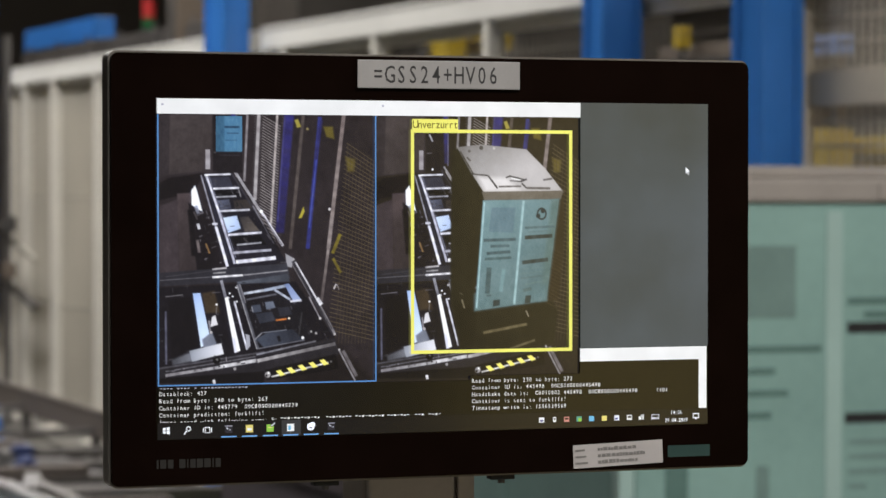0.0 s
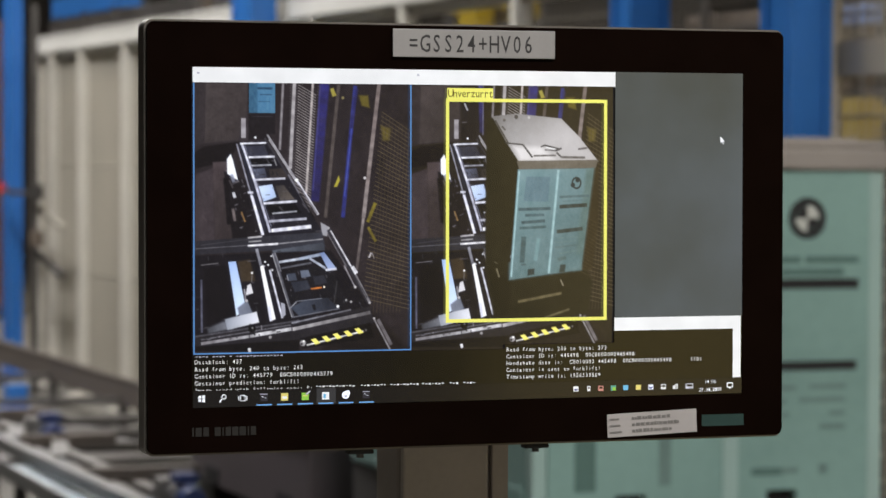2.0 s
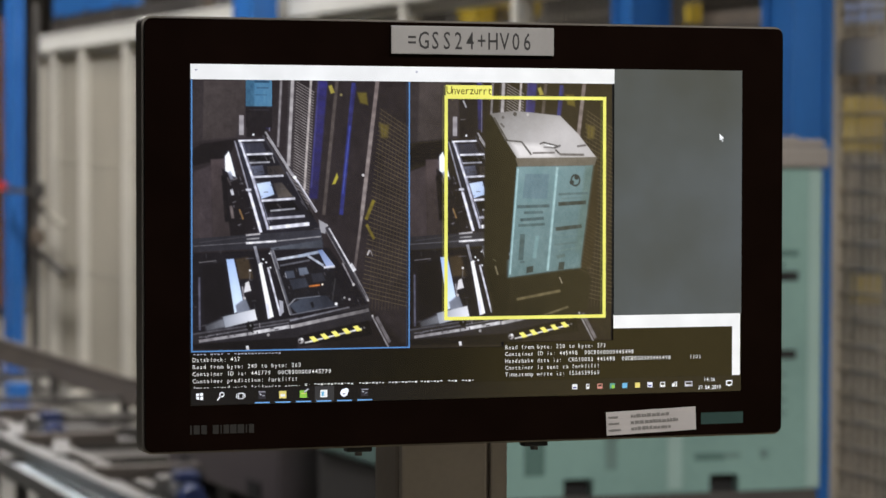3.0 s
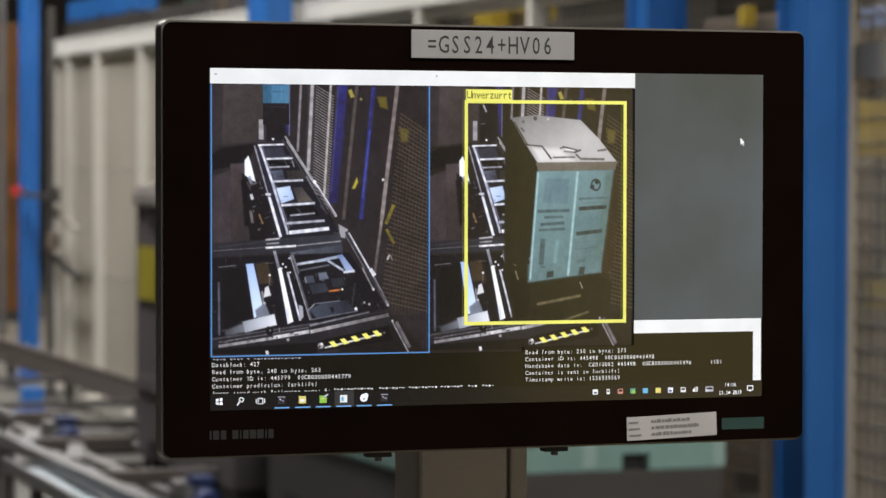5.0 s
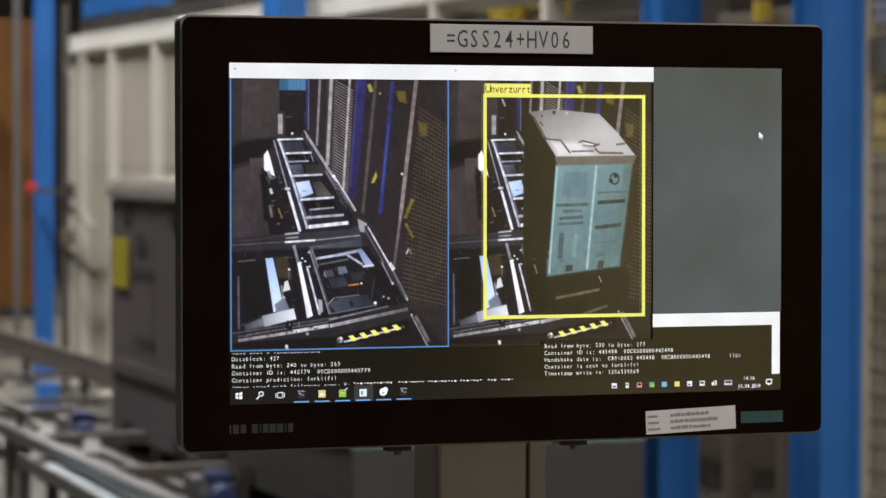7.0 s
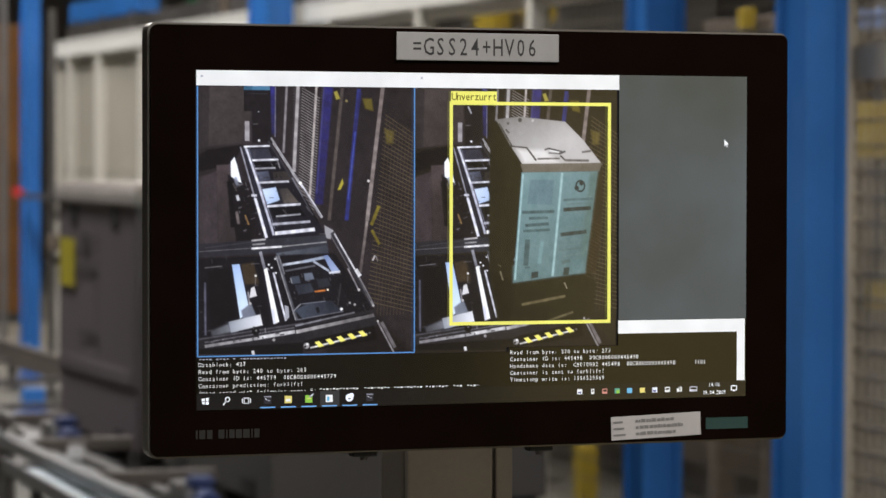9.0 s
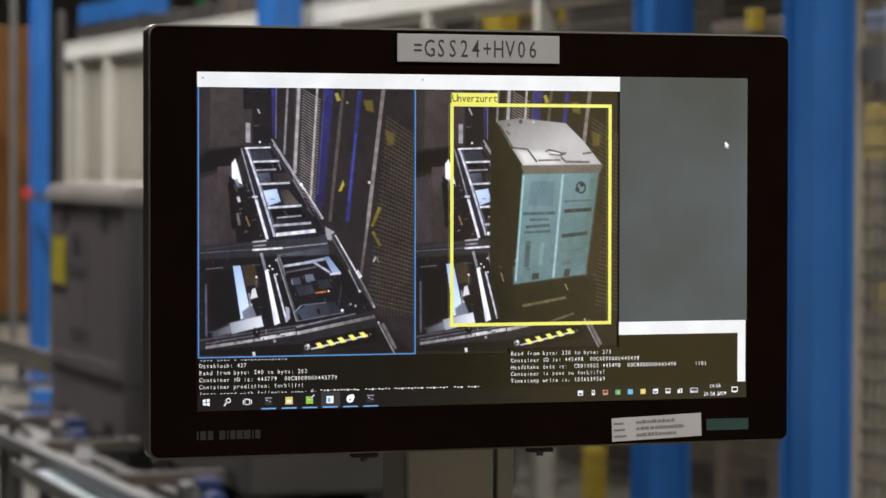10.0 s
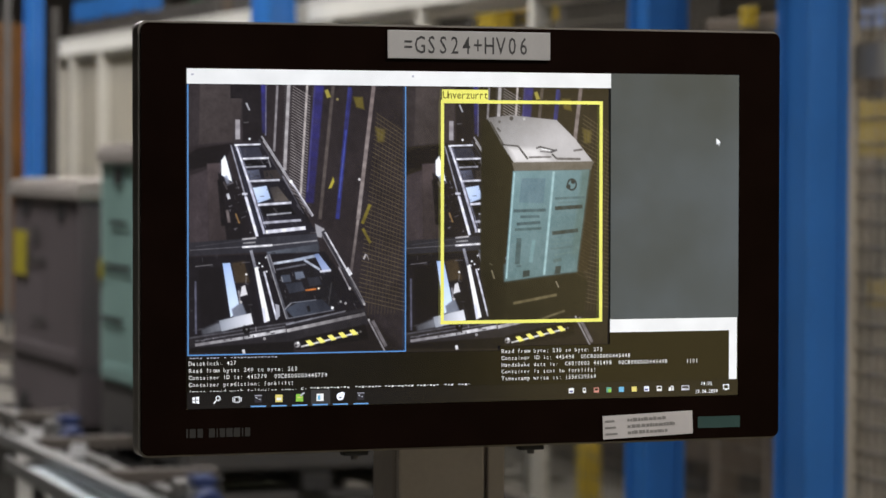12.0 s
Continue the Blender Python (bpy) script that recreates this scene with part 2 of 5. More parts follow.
def add_text(bm, body, x, z, y, size, pitch, squeeze=1.0, mi=0):
    """Characters of one pitch on a plane that faces -y; x, z is the foot of the first cell."""
    for i, ch in enumerate(body):
        if ch == " ":
            continue
        vs, fs = glyph(ch)
        if not vs:
            continue
        mid = (min(v[0] for v in vs) + max(v[0] for v in vs)) / 2
        made = [bm.verts.new((x + pitch * (i + 0.5) + (v[0] - mid) * size * squeeze, y, z + v[1] * size)) for v in vs]
        for f in fs:
            try:
                bm.faces.new([made[k] for k in f]).material_index = mi
            except ValueError:
                pass
    return bm


# ---- display monitor on its stand ----
PX = 0.0003
PALETTE = {
    "white": (240, 244, 252), "steel1": (230, 234, 248), "steel2": (210, 214, 230), "steel3": (180, 182, 196), "steel4": (148, 148, 162), "steel5": (112, 111, 122),
    "panelblue": (158, 170, 208), "slate": (58, 56, 64), "slate2": (66, 70, 86), "dusk": (70, 62, 66), "dusk2": (84, 76, 80), "night": (16, 13, 14),
    "night2": (33, 29, 27), "blue": (40, 42, 96), "blue2": (52, 60, 142), "ochre2": (92, 78, 28), "olive": (40, 33, 18), "mint": (116, 148, 146),
    "ink": (24, 24, 22), "frameyellow": (250, 247, 122), "desk": (80, 90, 93), "bar": (250, 252, 255), "picline": (92, 146, 210), "console": (252, 252, 252),
    "consolebg": (18, 15, 8), "picbg": (52, 44, 42), "underline": (120, 178, 240), "folder": (238, 222, 128), "greenicon": (150, 208, 82), "task": (22, 20, 20),
    "taskon": (58, 58, 60), "cyan": (112, 190, 232), "teal": (96, 168, 150), "rose": (220, 150, 140),
}
GLOW = {}


def lit(key):
    if key not in GLOW and key[0] == "=":
        GLOW[key] = glow("screen_faint_" + key[1:], [0.16 * a + 0.84 * b for a, b in zip(PALETTE[key[1:]], (42, 36, 35))], vary=0.4, scale=200)
    if key not in GLOW and key[0] == "~":
        GLOW[key] = glow("screen_soft_" + key[1:], [0.42 * a + 0.58 * b for a, b in zip(PALETTE[key[1:]], (38, 33, 33))], vary=0.3, scale=260)
    if key not in GLOW:
        soft = key in ("dusk", "dusk2", "picbg", "night2", "olive", "slate", "slate2", "consolebg", "blue", "steel4", "steel5")
        strong = key.startswith("steel") or key in ("panelblue", "white")
        if key == "desk":
            GLOW[key] = glow("screen_desk", (78, 88, 97), scale=7, rgb2=(54, 61, 63))
        else:
            GLOW[key] = glow("screen_" + key, PALETTE[key], 1.7 if strong else 1.0, vary=0.35 if soft else 0.6 if strong else 0.14, scale=90 if soft else 170 if strong else 30)
    return GLOW[key]


class Drawing:
    """Flat lit shapes in display dots, each laid a hair before the one beneath."""

    def __init__(self, depth, dx=0, dy=0):
        self.bm, self.mats, self.depth, self.dx, self.dy = bmesh.new(), [], depth, dx, dy

    def slot(self, key):
        if key not in self.mats:
            self.mats.append(key)
        return self.mats.index(key)

    def face(self, key, pts):
        self.depth += 0.000002
        vs = [self.bm.verts.new(((x + self.dx - 683) * PX, -self.depth, (384 - y - self.dy) * PX)) for x, y in pts]
        self.bm.faces.new(vs).material_index = self.slot(key)

    def done(self, name, parent, label=""):
        bmesh.ops.recalc_face_normals(self.bm, faces=self.bm.faces[:])
        for f in self.bm.faces:
            if f.normal.y > 0:
                f.normal_flip()
        return part(name, self.bm, [lit(k) for k in self.mats], parent, label)


def strip(d, x0, y0, x1, y1, w, key):
    v = Vector((x1 - x0, y1 - y0)).normalized()
    if w > 1.7 and not key.startswith(("ink", "night", "olive", "lid", "mint")):
        if w > 3:
            e = v * (w / 2 + 3.0)
            d.face("=" + key, [(x0 - e.y - v.x, y0 + e.x - v.y), (x1 - e.y + v.x, y1 + e.x + v.y), (x1 + e.y + v.x, y1 - e.x + v.y), (x0 + e.y - v.x, y0 - e.x - v.y)])
        e = v * (w / 2 + 1.3)
        d.face("~" + key, [(x0 - e.y - v.x, y0 + e.x - v.y), (x1 - e.y + v.x, y1 + e.x + v.y), (x1 + e.y + v.x, y1 - e.x + v.y), (x0 + e.y - v.x, y0 - e.x - v.y)])
        w *= 0.86
    v *= w / 2
    d.face(key, [(x0 - v.y, y0 + v.x), (x1 - v.y, y1 + v.x), (x1 + v.y, y1 - v.x), (x0 + v.y, y0 - v.x)])
    if key in ("steel1", "steel2", "steel3") and w > 2.4:
        v *= 0.4
        d.face("white", [(x0 - v.y, y0 + v.x), (x1 - v.y, y1 + v.x), (x1 + v.y, y1 - v.x), (x0 + v.y, y0 - v.x)])


def patch(d, key, *pts):
    d.face(key, pts)


def rect(d, key, x0, y0, x1, y1):
    d.face(key, [(x0, y0), (x1, y0), (x1, y1), (x0, y1)])


def disc(d, key, x, y, r, n=20, a0=0.0, a1=6.2832, squash=1.0):
    d.face(key, [(x + r * squash * math.cos(a0 + (a1 - a0) * i / n), y + r * math.sin(a0 + (a1 - a0) * i / n)) for i in range(n + (0 if a1 - a0 > 6 else 1))])


def write(d, key, body, x, y, size=13.4, pitch=8.0, squeeze=0.92):
    d.depth += 0.000002
    add_text(d.bm, body, (x - 683) * PX, (384 - y) * PX, -d.depth, size * PX, pitch * PX, squeeze, d.slot(key))


class Picture:
    """A shown camera picture: a fine sheet of lit points, each with the colour that the display gives off there."""

    def __init__(self, x0, y0, x1, y1, base, shift=0.0, step=1.3):
        self.nx, self.ny = int((x1 - x0) / step) + 1, int((y1 - y0) / step) + 1
        self.xs, self.ys = np.linspace(x0, x1, self.nx), np.linspace(y0, y1, self.ny)
        self.shift = shift
        self.c = np.zeros((self.ny, self.nx, 3)) + base

    def window(self, lo, hi):
        i0, i1 = np.searchsorted(self.xs, (lo[0], hi[0]))
        j0, j1 = np.searchsorted(self.ys, (lo[1], hi[1]))
        return slice(j0, j1), slice(i0, i1), self.xs[None, i0:i1], self.ys[j0:j1, None]

    def lay(self, js, si, alpha, rgb, rgb2=None, mix=None):
        if not alpha.size:
            return
        ink = np.array(rgb, float)
        if rgb2 is not None:
            ink = ink + (np.array(rgb2, float) - ink) * mix[..., None]
        old = self.c[js, si]
        self.c[js, si] = old + (ink - old) * np.clip(alpha, 0, 1)[..., None]

    def line(self, x0, y0, x1, y1, w, rgb, rgb2=None, soft=1.7):
        x0, x1 = x0 + self.shift, x1 + self.shift
        r = w / 2 + soft
        js, si, X, Y = self.window((min(x0, x1) - r, min(y0, y1) - r), (max(x0, x1) + r, max(y0, y1) + r))
        dx, dy = x1 - x0, y1 - y0
        n = max(1e-6, dx * dx + dy * dy)
        t = ((X - x0) * dx + (Y - y0) * dy) / n
        along = (np.abs(t - 0.5) - 0.5) * math.sqrt(n)
        across = np.abs((X - x0) * dy - (Y - y0) * dx) / math.sqrt(n)
        alpha = np.clip((w / 2 - across) / soft + 0.5, 0, 1) * np.clip(0.5 - along / soft, 0, 1)
        # steel shines unevenly along its length
        wave = math.sqrt(n) * t
        alpha = alpha * (0.86 + 0.14 * np.sin(wave * 0.21 + x0) * np.sin(wave * 0.083 + y0))
        self.lay(js, si, alpha, rgb, rgb2, np.clip(t, 0, 1))

    def area(self, pts, rgb, rgb2=None, soft=1.7):
        pts = [(x + self.shift, y) for x, y in pts]
        px, py = [p[0] for p in pts], [p[1] for p in pts]
        js, si, X, Y = self.window((min(px) - soft, min(py) - soft), (max(px) + soft, max(py) + soft))
        near = np.full((Y.shape[0], X.shape[1]), 1e9)
        inside = np.zeros(near.shape, bool)
        for (ax, ay), (bx, by) in zip(pts, pts[1:] + pts[:1]):
            dx, dy = bx - ax, by - ay
            t = np.clip(((X - ax) * dx + (Y - ay) * dy) / max(1e-6, dx * dx + dy * dy), 0, 1)
            near = np.minimum(near, np.hypot(X - ax - t * dx, Y - ay - t * dy))
            if ay != by:
                inside ^= ((ay > Y) != (by > Y)) & (X < (bx - ax) * (Y - ay) / (by - ay) + ax)
        gx, gy = px[2] - px[0], py[2] - py[0]
        mix = np.clip(((X - px[0]) * gx + (Y - py[0]) * gy) / max(1e-6, gx * gx + gy * gy), 0, 1)
        self.lay(js, si, np.where(inside, near, -near) / soft + 0.5, rgb, rgb2, mix)

    def spot(self, x, y, r, rgb, soft=1.8):
        x += self.shift
        js, si, X, Y = self.window((x - r - soft, y - r - soft), (x + r + soft, y + r + soft))
        self.lay(js, si, (r - np.hypot(X - x, Y - y)) / soft + 0.5, rgb)

    def ring(self, x, y, r0, r1, rgb, soft=2.0):
        js, si, X, Y = self.window((x - r1 - 2, y - r1 - 2), (x + r1 + 2, y + r1 + 2))
        dist = np.hypot((X - x) * 1.15, Y - y)
        self.lay(js, si, np.minimum(r1 - dist, dist - r0) / soft + 0.5, rgb)

    def glints(self, corners, count, seed, low=30, high=120, longest=16.0):
        """Small shaded bits of machinery inside a four-cornered area."""
        rnd = random.Random(seed)
        a, b, c, e = [Vector(p) for p in corners]
        for _ in range(count):
            u, v = rnd.random(), rnd.random()
            p = a.lerp(b, u).lerp(e.lerp(c, u), v)
            way = ((b - a) if rnd.random() < 0.5 else (e - a).lerp(c - b, u)).normalized() * rnd.uniform(2, longest)
            g = low + (high - low) * rnd.random() ** 2.5
            self.line(p.x - way.x / 2, p.y - way.y / 2, p.x + way.x / 2, p.y + way.y / 2, rnd.uniform(1.0, 3.0), (g, g * 0.96, g), soft=2.2)

    def done(self, name, depth, parent, seed, label):
        """Coarse and fine grain of the pictured surfaces, then the sheet itself."""
        rng = np.random.default_rng(seed)
        for cells, amount in ((14, 0.07), (46, 0.06), (150, 0.05)):
            g = rng.standard_normal((cells + 2, cells + 2))
            u, v = np.linspace(0, cells, self.nx), np.linspace(0, cells, self.ny)
            iu, iv = u.astype(int), v.astype(int)
            fu, fv = (u - iu)[None, :], (v - iv)[:, None]
            n = (g[iv][:, iu] * (1 - fu) + g[iv][:, iu + 1] * fu) * (1 - fv) + (g[iv + 1][:, iu] * (1 - fu) + g[iv + 1][:, iu + 1] * fu) * fv
            self.c *= 1 + amount * n[..., None] * np.clip(1.15 - self.c / 150, 0.12, 1)
        # the bright parts bleed a little over their surroundings
        bleed = np.maximum(self.c - 60, 0)
        k = np.exp(-0.5 * (np.arange(-12, 13) / 4.5) ** 2)
        for axis in (0, 1):
            bleed = np.apply_along_axis(lambda row: np.convolve(row, k / k.sum(), "same"), axis, bleed)
        self.c = self.c * 1.08 + bleed * np.array((0.13, 0.14, 0.18)) + np.array((0, 1, 4))
        s = np.clip(self.c, 0, 255) / 255
        lin = np.where(s > 0.04045, ((s + 0.055) / 1.055) ** 2.4, s / 12.92)
        co = np.zeros((self.ny, self.nx, 3), np.float32)
        co[..., 0], co[..., 1], co[..., 2] = ((self.xs - 683) * PX)[None, :], -depth, ((384 - self.ys) * PX)[:, None]
        idx = np.arange(self.nx * self.ny).reshape(self.ny, self.nx)
        quads = np.stack((idx[:-1, :-1], idx[1:, :-1], idx[1:, 1:], idx[:-1, 1:]), -1).reshape(-1, 4)
        me = bpy.data.meshes.new(name)
        me.vertices.add(co.size // 3)
        me.vertices.foreach_set("co", co.ravel())
        me.loops.add(quads.size)
        me.loops.foreach_set("vertex_index", quads.ravel().astype(np.int32))
        me.polygons.add(len(quads))
        me.polygons.foreach_set("loop_start", np.arange(0, quads.size, 4, dtype=np.int32))
        me.update(calc_edges=True)
        att = me.color_attributes.new("lit_colour", "FLOAT_COLOR", "POINT")
        rgba = np.ones((co.size // 3, 4), np.float32)
        rgba[:, :3] = lin.reshape(-1, 3)
        att.data.foreach_set("color", rgba.ravel())
        me.materials.append(PICTURE_GLOW)
        ob = new(name, me)
        ob.parent = parent
        ob["label"] = label
        return ob


PICTURE_GLOW = glow("screen_camera_picture", (0, 0, 0))
att_node = PICTURE_GLOW.node_tree.nodes.new("ShaderNodeAttribute")
att_node.attribute_name = "lit_colour"
PICTURE_GLOW.node_tree.links.new(att_node.outputs["Color"], PICTURE_GLOW.node_tree.nodes["Principled BSDF"].inputs["Emission Color"])


def draw_conveyor(p):
    """The camera picture of the empty roller bed."""
    # walls and floor at the far end
    p.area([(3, 35), (133, 34), (131, 164), (30, 172), (3, 178)], (46, 40, 41), soft=6)
    p.area([(33, 35), (131, 34), (128, 104), (107, 162), (30, 170)], (62, 55, 54), rgb2=(54, 47, 46), soft=3)
    p.area([(133, 34), (181, 33), (181, 162), (133, 162)], (27, 23, 25), soft=3)
    p.area([(30, 178), (109, 167), (91, 211), (1, 229), (1, 194)], (20, 16, 17), soft=4)
    p.area([(8, 241), (51, 226), (54, 392), (8, 395)], (56, 48, 50), soft=5)
    p.area([(49, 213), (86, 211), (96, 264), (96, 388), (54, 392)], (72, 62, 63), rgb2=(54, 46, 46), soft=4)
    p.line(121, 113, 121, 158, 11.0, (158, 153, 156))
    p.line(141, 75, 149, 92, 4.1, (180, 180, 186))
    p.area([(133, 121), (168, 118), (171, 159), (136, 162)], (24, 20, 22), soft=3)
    p.line(135, 120, 147, 119, 2.7, (90, 86, 86))
    p.spot(149, 157, 2.7, (220, 220, 225))
    # blue columns, posts and wire screens
    p.line(181, 31, 184, 144, 11.0, (54, 52, 124), rgb2=(36, 34, 66), soft=4)
    p.line(188, 33, 187, 149, 2.7, (105, 103, 122))
    p.line(215, 30, 207, 185, 5.5, (134, 129, 131), soft=2.5)
    for i in range(50):
        p.line(251 - 0.27 * i, 36 + 6.4 * i, 294 - 0.33 * i, 60 + 6.4 * i, 2.4, (128, 122, 120))
        p.line(232 - 0.2 * i, 30 + 6.4 * i, 250 - 0.27 * i, 40 + 6.4 * i, 1.6, (84, 79, 79))
        p.line(297 - 0.33 * i, 38 + 6.4 * i, 314 - 0.5 * i, 48 + 6.4 * i, 1.6, (74, 68, 68))
    p.line(242, 30, 232, 228, 8.2, (165, 160, 160), soft=2.5)
    p.line(286, 29, 270, 284, 5.5, (172, 164, 160), soft=2.2)
    p.line(316, 29, 291, 303, 20.6, (46, 43, 102), rgb2=(38, 34, 74), soft=5)
    p.line(304, 32, 286, 278, 4.1, (62, 60, 110), soft=3)
    p.line(348, 34, 316, 340, 8.2, (80, 72, 68), soft=3)
    p.line(388, 37, 358, 340, 9.6, (46, 50, 112), soft=3)
    p.line(385, 83, 362, 291, 2.7, (68, 78, 150), soft=2)
    p.line(392, 44, 378, 135, 6.9, (40, 38, 80), soft=4)
    p.area([(327, 45), (335, 42), (343, 60), (333, 63)], (146, 136, 66), soft=3)
    p.spot(358, 65, 3.4, (120, 110, 74))
    p.area([(396, 59), (419, 59), (423, 88), (403, 83)], (92, 82, 36), soft=5)
    p.area([(449, 128), (474, 134), (471, 163), (455, 163)], (86, 76, 36), soft=6)
    p.area([(336, 270), (348, 243), (351, 254), (344, 269)], (158, 146, 52), soft=2.5)
    for i in range(44):
        p.line(452 - 1.05 * i, 96 + 10 * i, 521, 140 + 9.6 * i, 1.5, (92, 80, 58), soft=1.6)
    for i in range(10):
        p.line(456 + 8 * i, 100 + 4 * i, 424 + 8 * i, 560, 1.2, (70, 60, 44), soft=1.6)
    p.line(437, 306, 418, 351, 8.2, (112, 100, 36), soft=3)
    p.line(419, 362, 438, 396, 6.9, (110, 98, 38), soft=3)
    p.line(446, 30, 408, 340, 9.6, (124, 112, 108), rgb2=(142, 132, 128), soft=2.5)
    p.line(408, 340, 391, 462, 6.9, (138, 128, 124), rgb2=(74, 66, 64), soft=2.5)
    p.spot(411, 249, 3.4, (190, 186, 186))
    p.line(427, 421, 421, 433, 4.1, (178, 172, 172))
    p.line(429, 422, 434, 435, 2.1, (130, 124, 124))
    p.area([(308, 407), (417, 545), (523, 651), (308, 647)], (26, 21, 20), soft=14)
    # machinery beside the upper bed
    p.area([(75, 234), (127, 254), (163, 380), (96, 390)], (24, 20, 22), soft=4)
    p.area([(82, 206), (91, 194), (96, 208), (103, 234), (108, 254), (99, 250), (83, 239)], (228, 236, 254), soft=2)
    p.line(92, 241, 99, 259, 8.2, (120, 122, 134), soft=3)
    p.line(79, 249, 88, 354, 11.0, (17, 14, 16), soft=4)
    p.glints(((90, 250), (116, 240), (170, 372), (104, 384)), 46, 4, 18, 120, 12)
    p.line(97, 281, 101, 294, 6.9, (190, 190, 196))
    p.line(96, 318, 101, 347, 6.9, (112, 102, 100), soft=3)
    p.line(116, 326, 125, 349, 4.1, (134, 104, 66))
    p.line(88, 254, 96, 272, 4.1, (70, 64, 64))
    # upper roller bed
    p.area([(109, 170), (176, 164), (308, 371), (187, 386), (167, 383)], (26, 24, 29), soft=2)
    p.area([(125, 177), (171, 175), (181, 198), (133, 200)], (46, 46, 56), soft=3)
    p.area([(136, 205), (187, 204), (192, 218), (141, 220)], (11, 10, 12))
    p.area([(144, 229), (171, 226), (177, 248), (152, 250)], (92, 97, 114), rgb2=(48, 48, 58), soft=3)
    p.area([(181, 229), (216, 226), (227, 247), (184, 249)], (52, 46, 44), soft=3)
    p.area([(156, 268), (189, 263), (199, 293), (168, 303)], (190, 203, 228), rgb2=(158, 176, 204), soft=2)
    p.area([(195, 267), (216, 265), (243, 298), (208, 301)], (50, 46, 46), rgb2=(88, 80, 72), soft=3)
    p.area([(176, 311), (243, 307), (259, 329), (184, 334)], (13, 12, 14))
    p.line(189, 330, 248, 325, 4.1, (170, 170, 178))
    p.line(205, 314, 216, 326, 4.1, (60, 56, 56))
    p.glints(((118, 180), (180, 176), (318, 372), (186, 380)), 60, 3, 22, 105)
    p.line(105, 171, 164, 373, 3.6, (150, 150, 164))
    p.line(112, 172, 172, 371, 5.5, (34, 34, 42))
    p.line(117, 171, 148, 258, 5.8, (222, 222, 236))
    p.line(148, 258, 184, 373, 6.0, (196, 196, 212))
    p.line(124, 175, 187, 360, 1.9, (116, 118, 132))
    p.line(140, 288, 167, 379, 6.9, (230, 230, 242))
    p.line(131, 282, 144, 282, 5.5, (200, 200, 210))
    p.line(113, 171, 175, 169, 4.1, (230, 230, 240))
    p.line(133, 202, 195, 200, 4.7, (222, 222, 232))
    p.line(140, 221, 188, 219, 4.1, (160, 160, 168))
    p.line(193, 203, 199, 221, 2.7, (150, 148, 150))
    p.line(149, 253, 220, 250, 4.9, (208, 208, 218))
    p.line(168, 307, 248, 302, 5.5, (218, 218, 228))
    p.line(180, 348, 271, 342, 5.8, (176, 176, 188))
    p.line(187, 369, 282, 360, 8.5, (232, 232, 242))
    p.line(189, 388, 233, 385, 8.5, (208, 208, 220))
    p.line(187, 359, 281, 351, 4.1, (24, 22, 26))
    p.line(177, 150, 248, 256, 4.4, (158, 156, 160))
    p.line(171, 158, 243, 270, 4.1, (50, 48, 52))
    p.line(247, 254, 299, 333, 5.8, (218, 216, 224))
    p.line(227, 241, 278, 327, 3.0, (118, 116, 124))
    p.line(254, 284, 291, 345, 4.1, (20, 18, 20))
    p.spot(247, 254, 4.1, (235, 235, 240))
    p.line(223, 226, 254, 284, 2.7, (84, 80, 82))
    p.area([(304, 350), (324, 361), (320, 383), (308, 380)], (140, 138, 142), soft=2.5)
    p.line(119, 185, 179, 367, 1.6, (40, 40, 50))
    p.line(181, 162, 243, 254, 1.6, (205, 203, 208))
    p.line(252, 265, 297, 331, 1.8, (40, 38, 42))
    p.line(189, 177, 227, 234, 1.6, (40, 38, 40))
    # cross beam
    p.area([(2, 392), (308, 373), (316, 408), (2, 423)], (40, 38, 42), rgb2=(46, 46, 52), soft=2)
    p.line(8, 409, 133, 402, 2.2, (92, 90, 94))
    p.line(21, 401, 133, 388, 1.6, (66, 64, 68))
    p.line(131, 385, 165, 382, 4.1, (178, 174, 176))
    p.line(133, 394, 163, 392, 3.6, (150, 148, 148))
    p.line(131, 403, 203, 399, 4.9, (232, 230, 234))
    p.line(203, 399, 310, 389, 3.0, (140, 138, 142))
    p.area([(189, 414), (310, 397), (317, 419), (195, 436)], (84, 88, 96), rgb2=(52, 54, 60), soft=3)
    # lower transfer bed
    p.area([(5, 425), (187, 419), (328, 415), (425, 545), (186, 587), (5, 625)], (22, 19, 22), soft=4)
    p.area([(107, 439), (136, 434), (149, 483), (115, 485)], (58, 47, 34), soft=6)
    p.area([(59, 540), (91, 536), (93, 549), (61, 554)], (62, 46, 38), soft=5)
    p.glints(((8, 420), (320, 402), (424, 548), (12, 606)), 90, 5, 18, 90, 20)
    p.line(21, 446, 62, 442, 2.2, (112, 108, 110))
    p.line(22, 479, 23, 599, 4.7, (92, 92, 108), soft=3)
    p.area([(29, 454), (83, 446), (101, 560), (35, 584)], (18, 15, 17), soft=4)
    p.area([(85, 439), (103, 438), (128, 550), (104, 562)], (150, 172, 210), rgb2=(196, 210, 236), soft=1.6)
    p.area([(107, 544), (130, 527), (142, 555), (112, 567)], (104, 108, 118), soft=4)
    p.area([(130, 493), (138, 489), (144, 511), (126, 516)], (200, 198, 200), soft=2)
    p.line(123, 501, 126, 529, 4.1, (128, 124, 126))
    p.spot(141, 465, 2.7, (220, 218, 218))
    p.spot(128, 528, 3.3, (166, 162, 162))
    p.line(141, 470, 140, 486, 1.9, (110, 106, 106))
    p.area([(35, 589), (93, 567), (99, 590), (38, 602)], (62, 62, 66), rgb2=(120, 122, 128), soft=6)
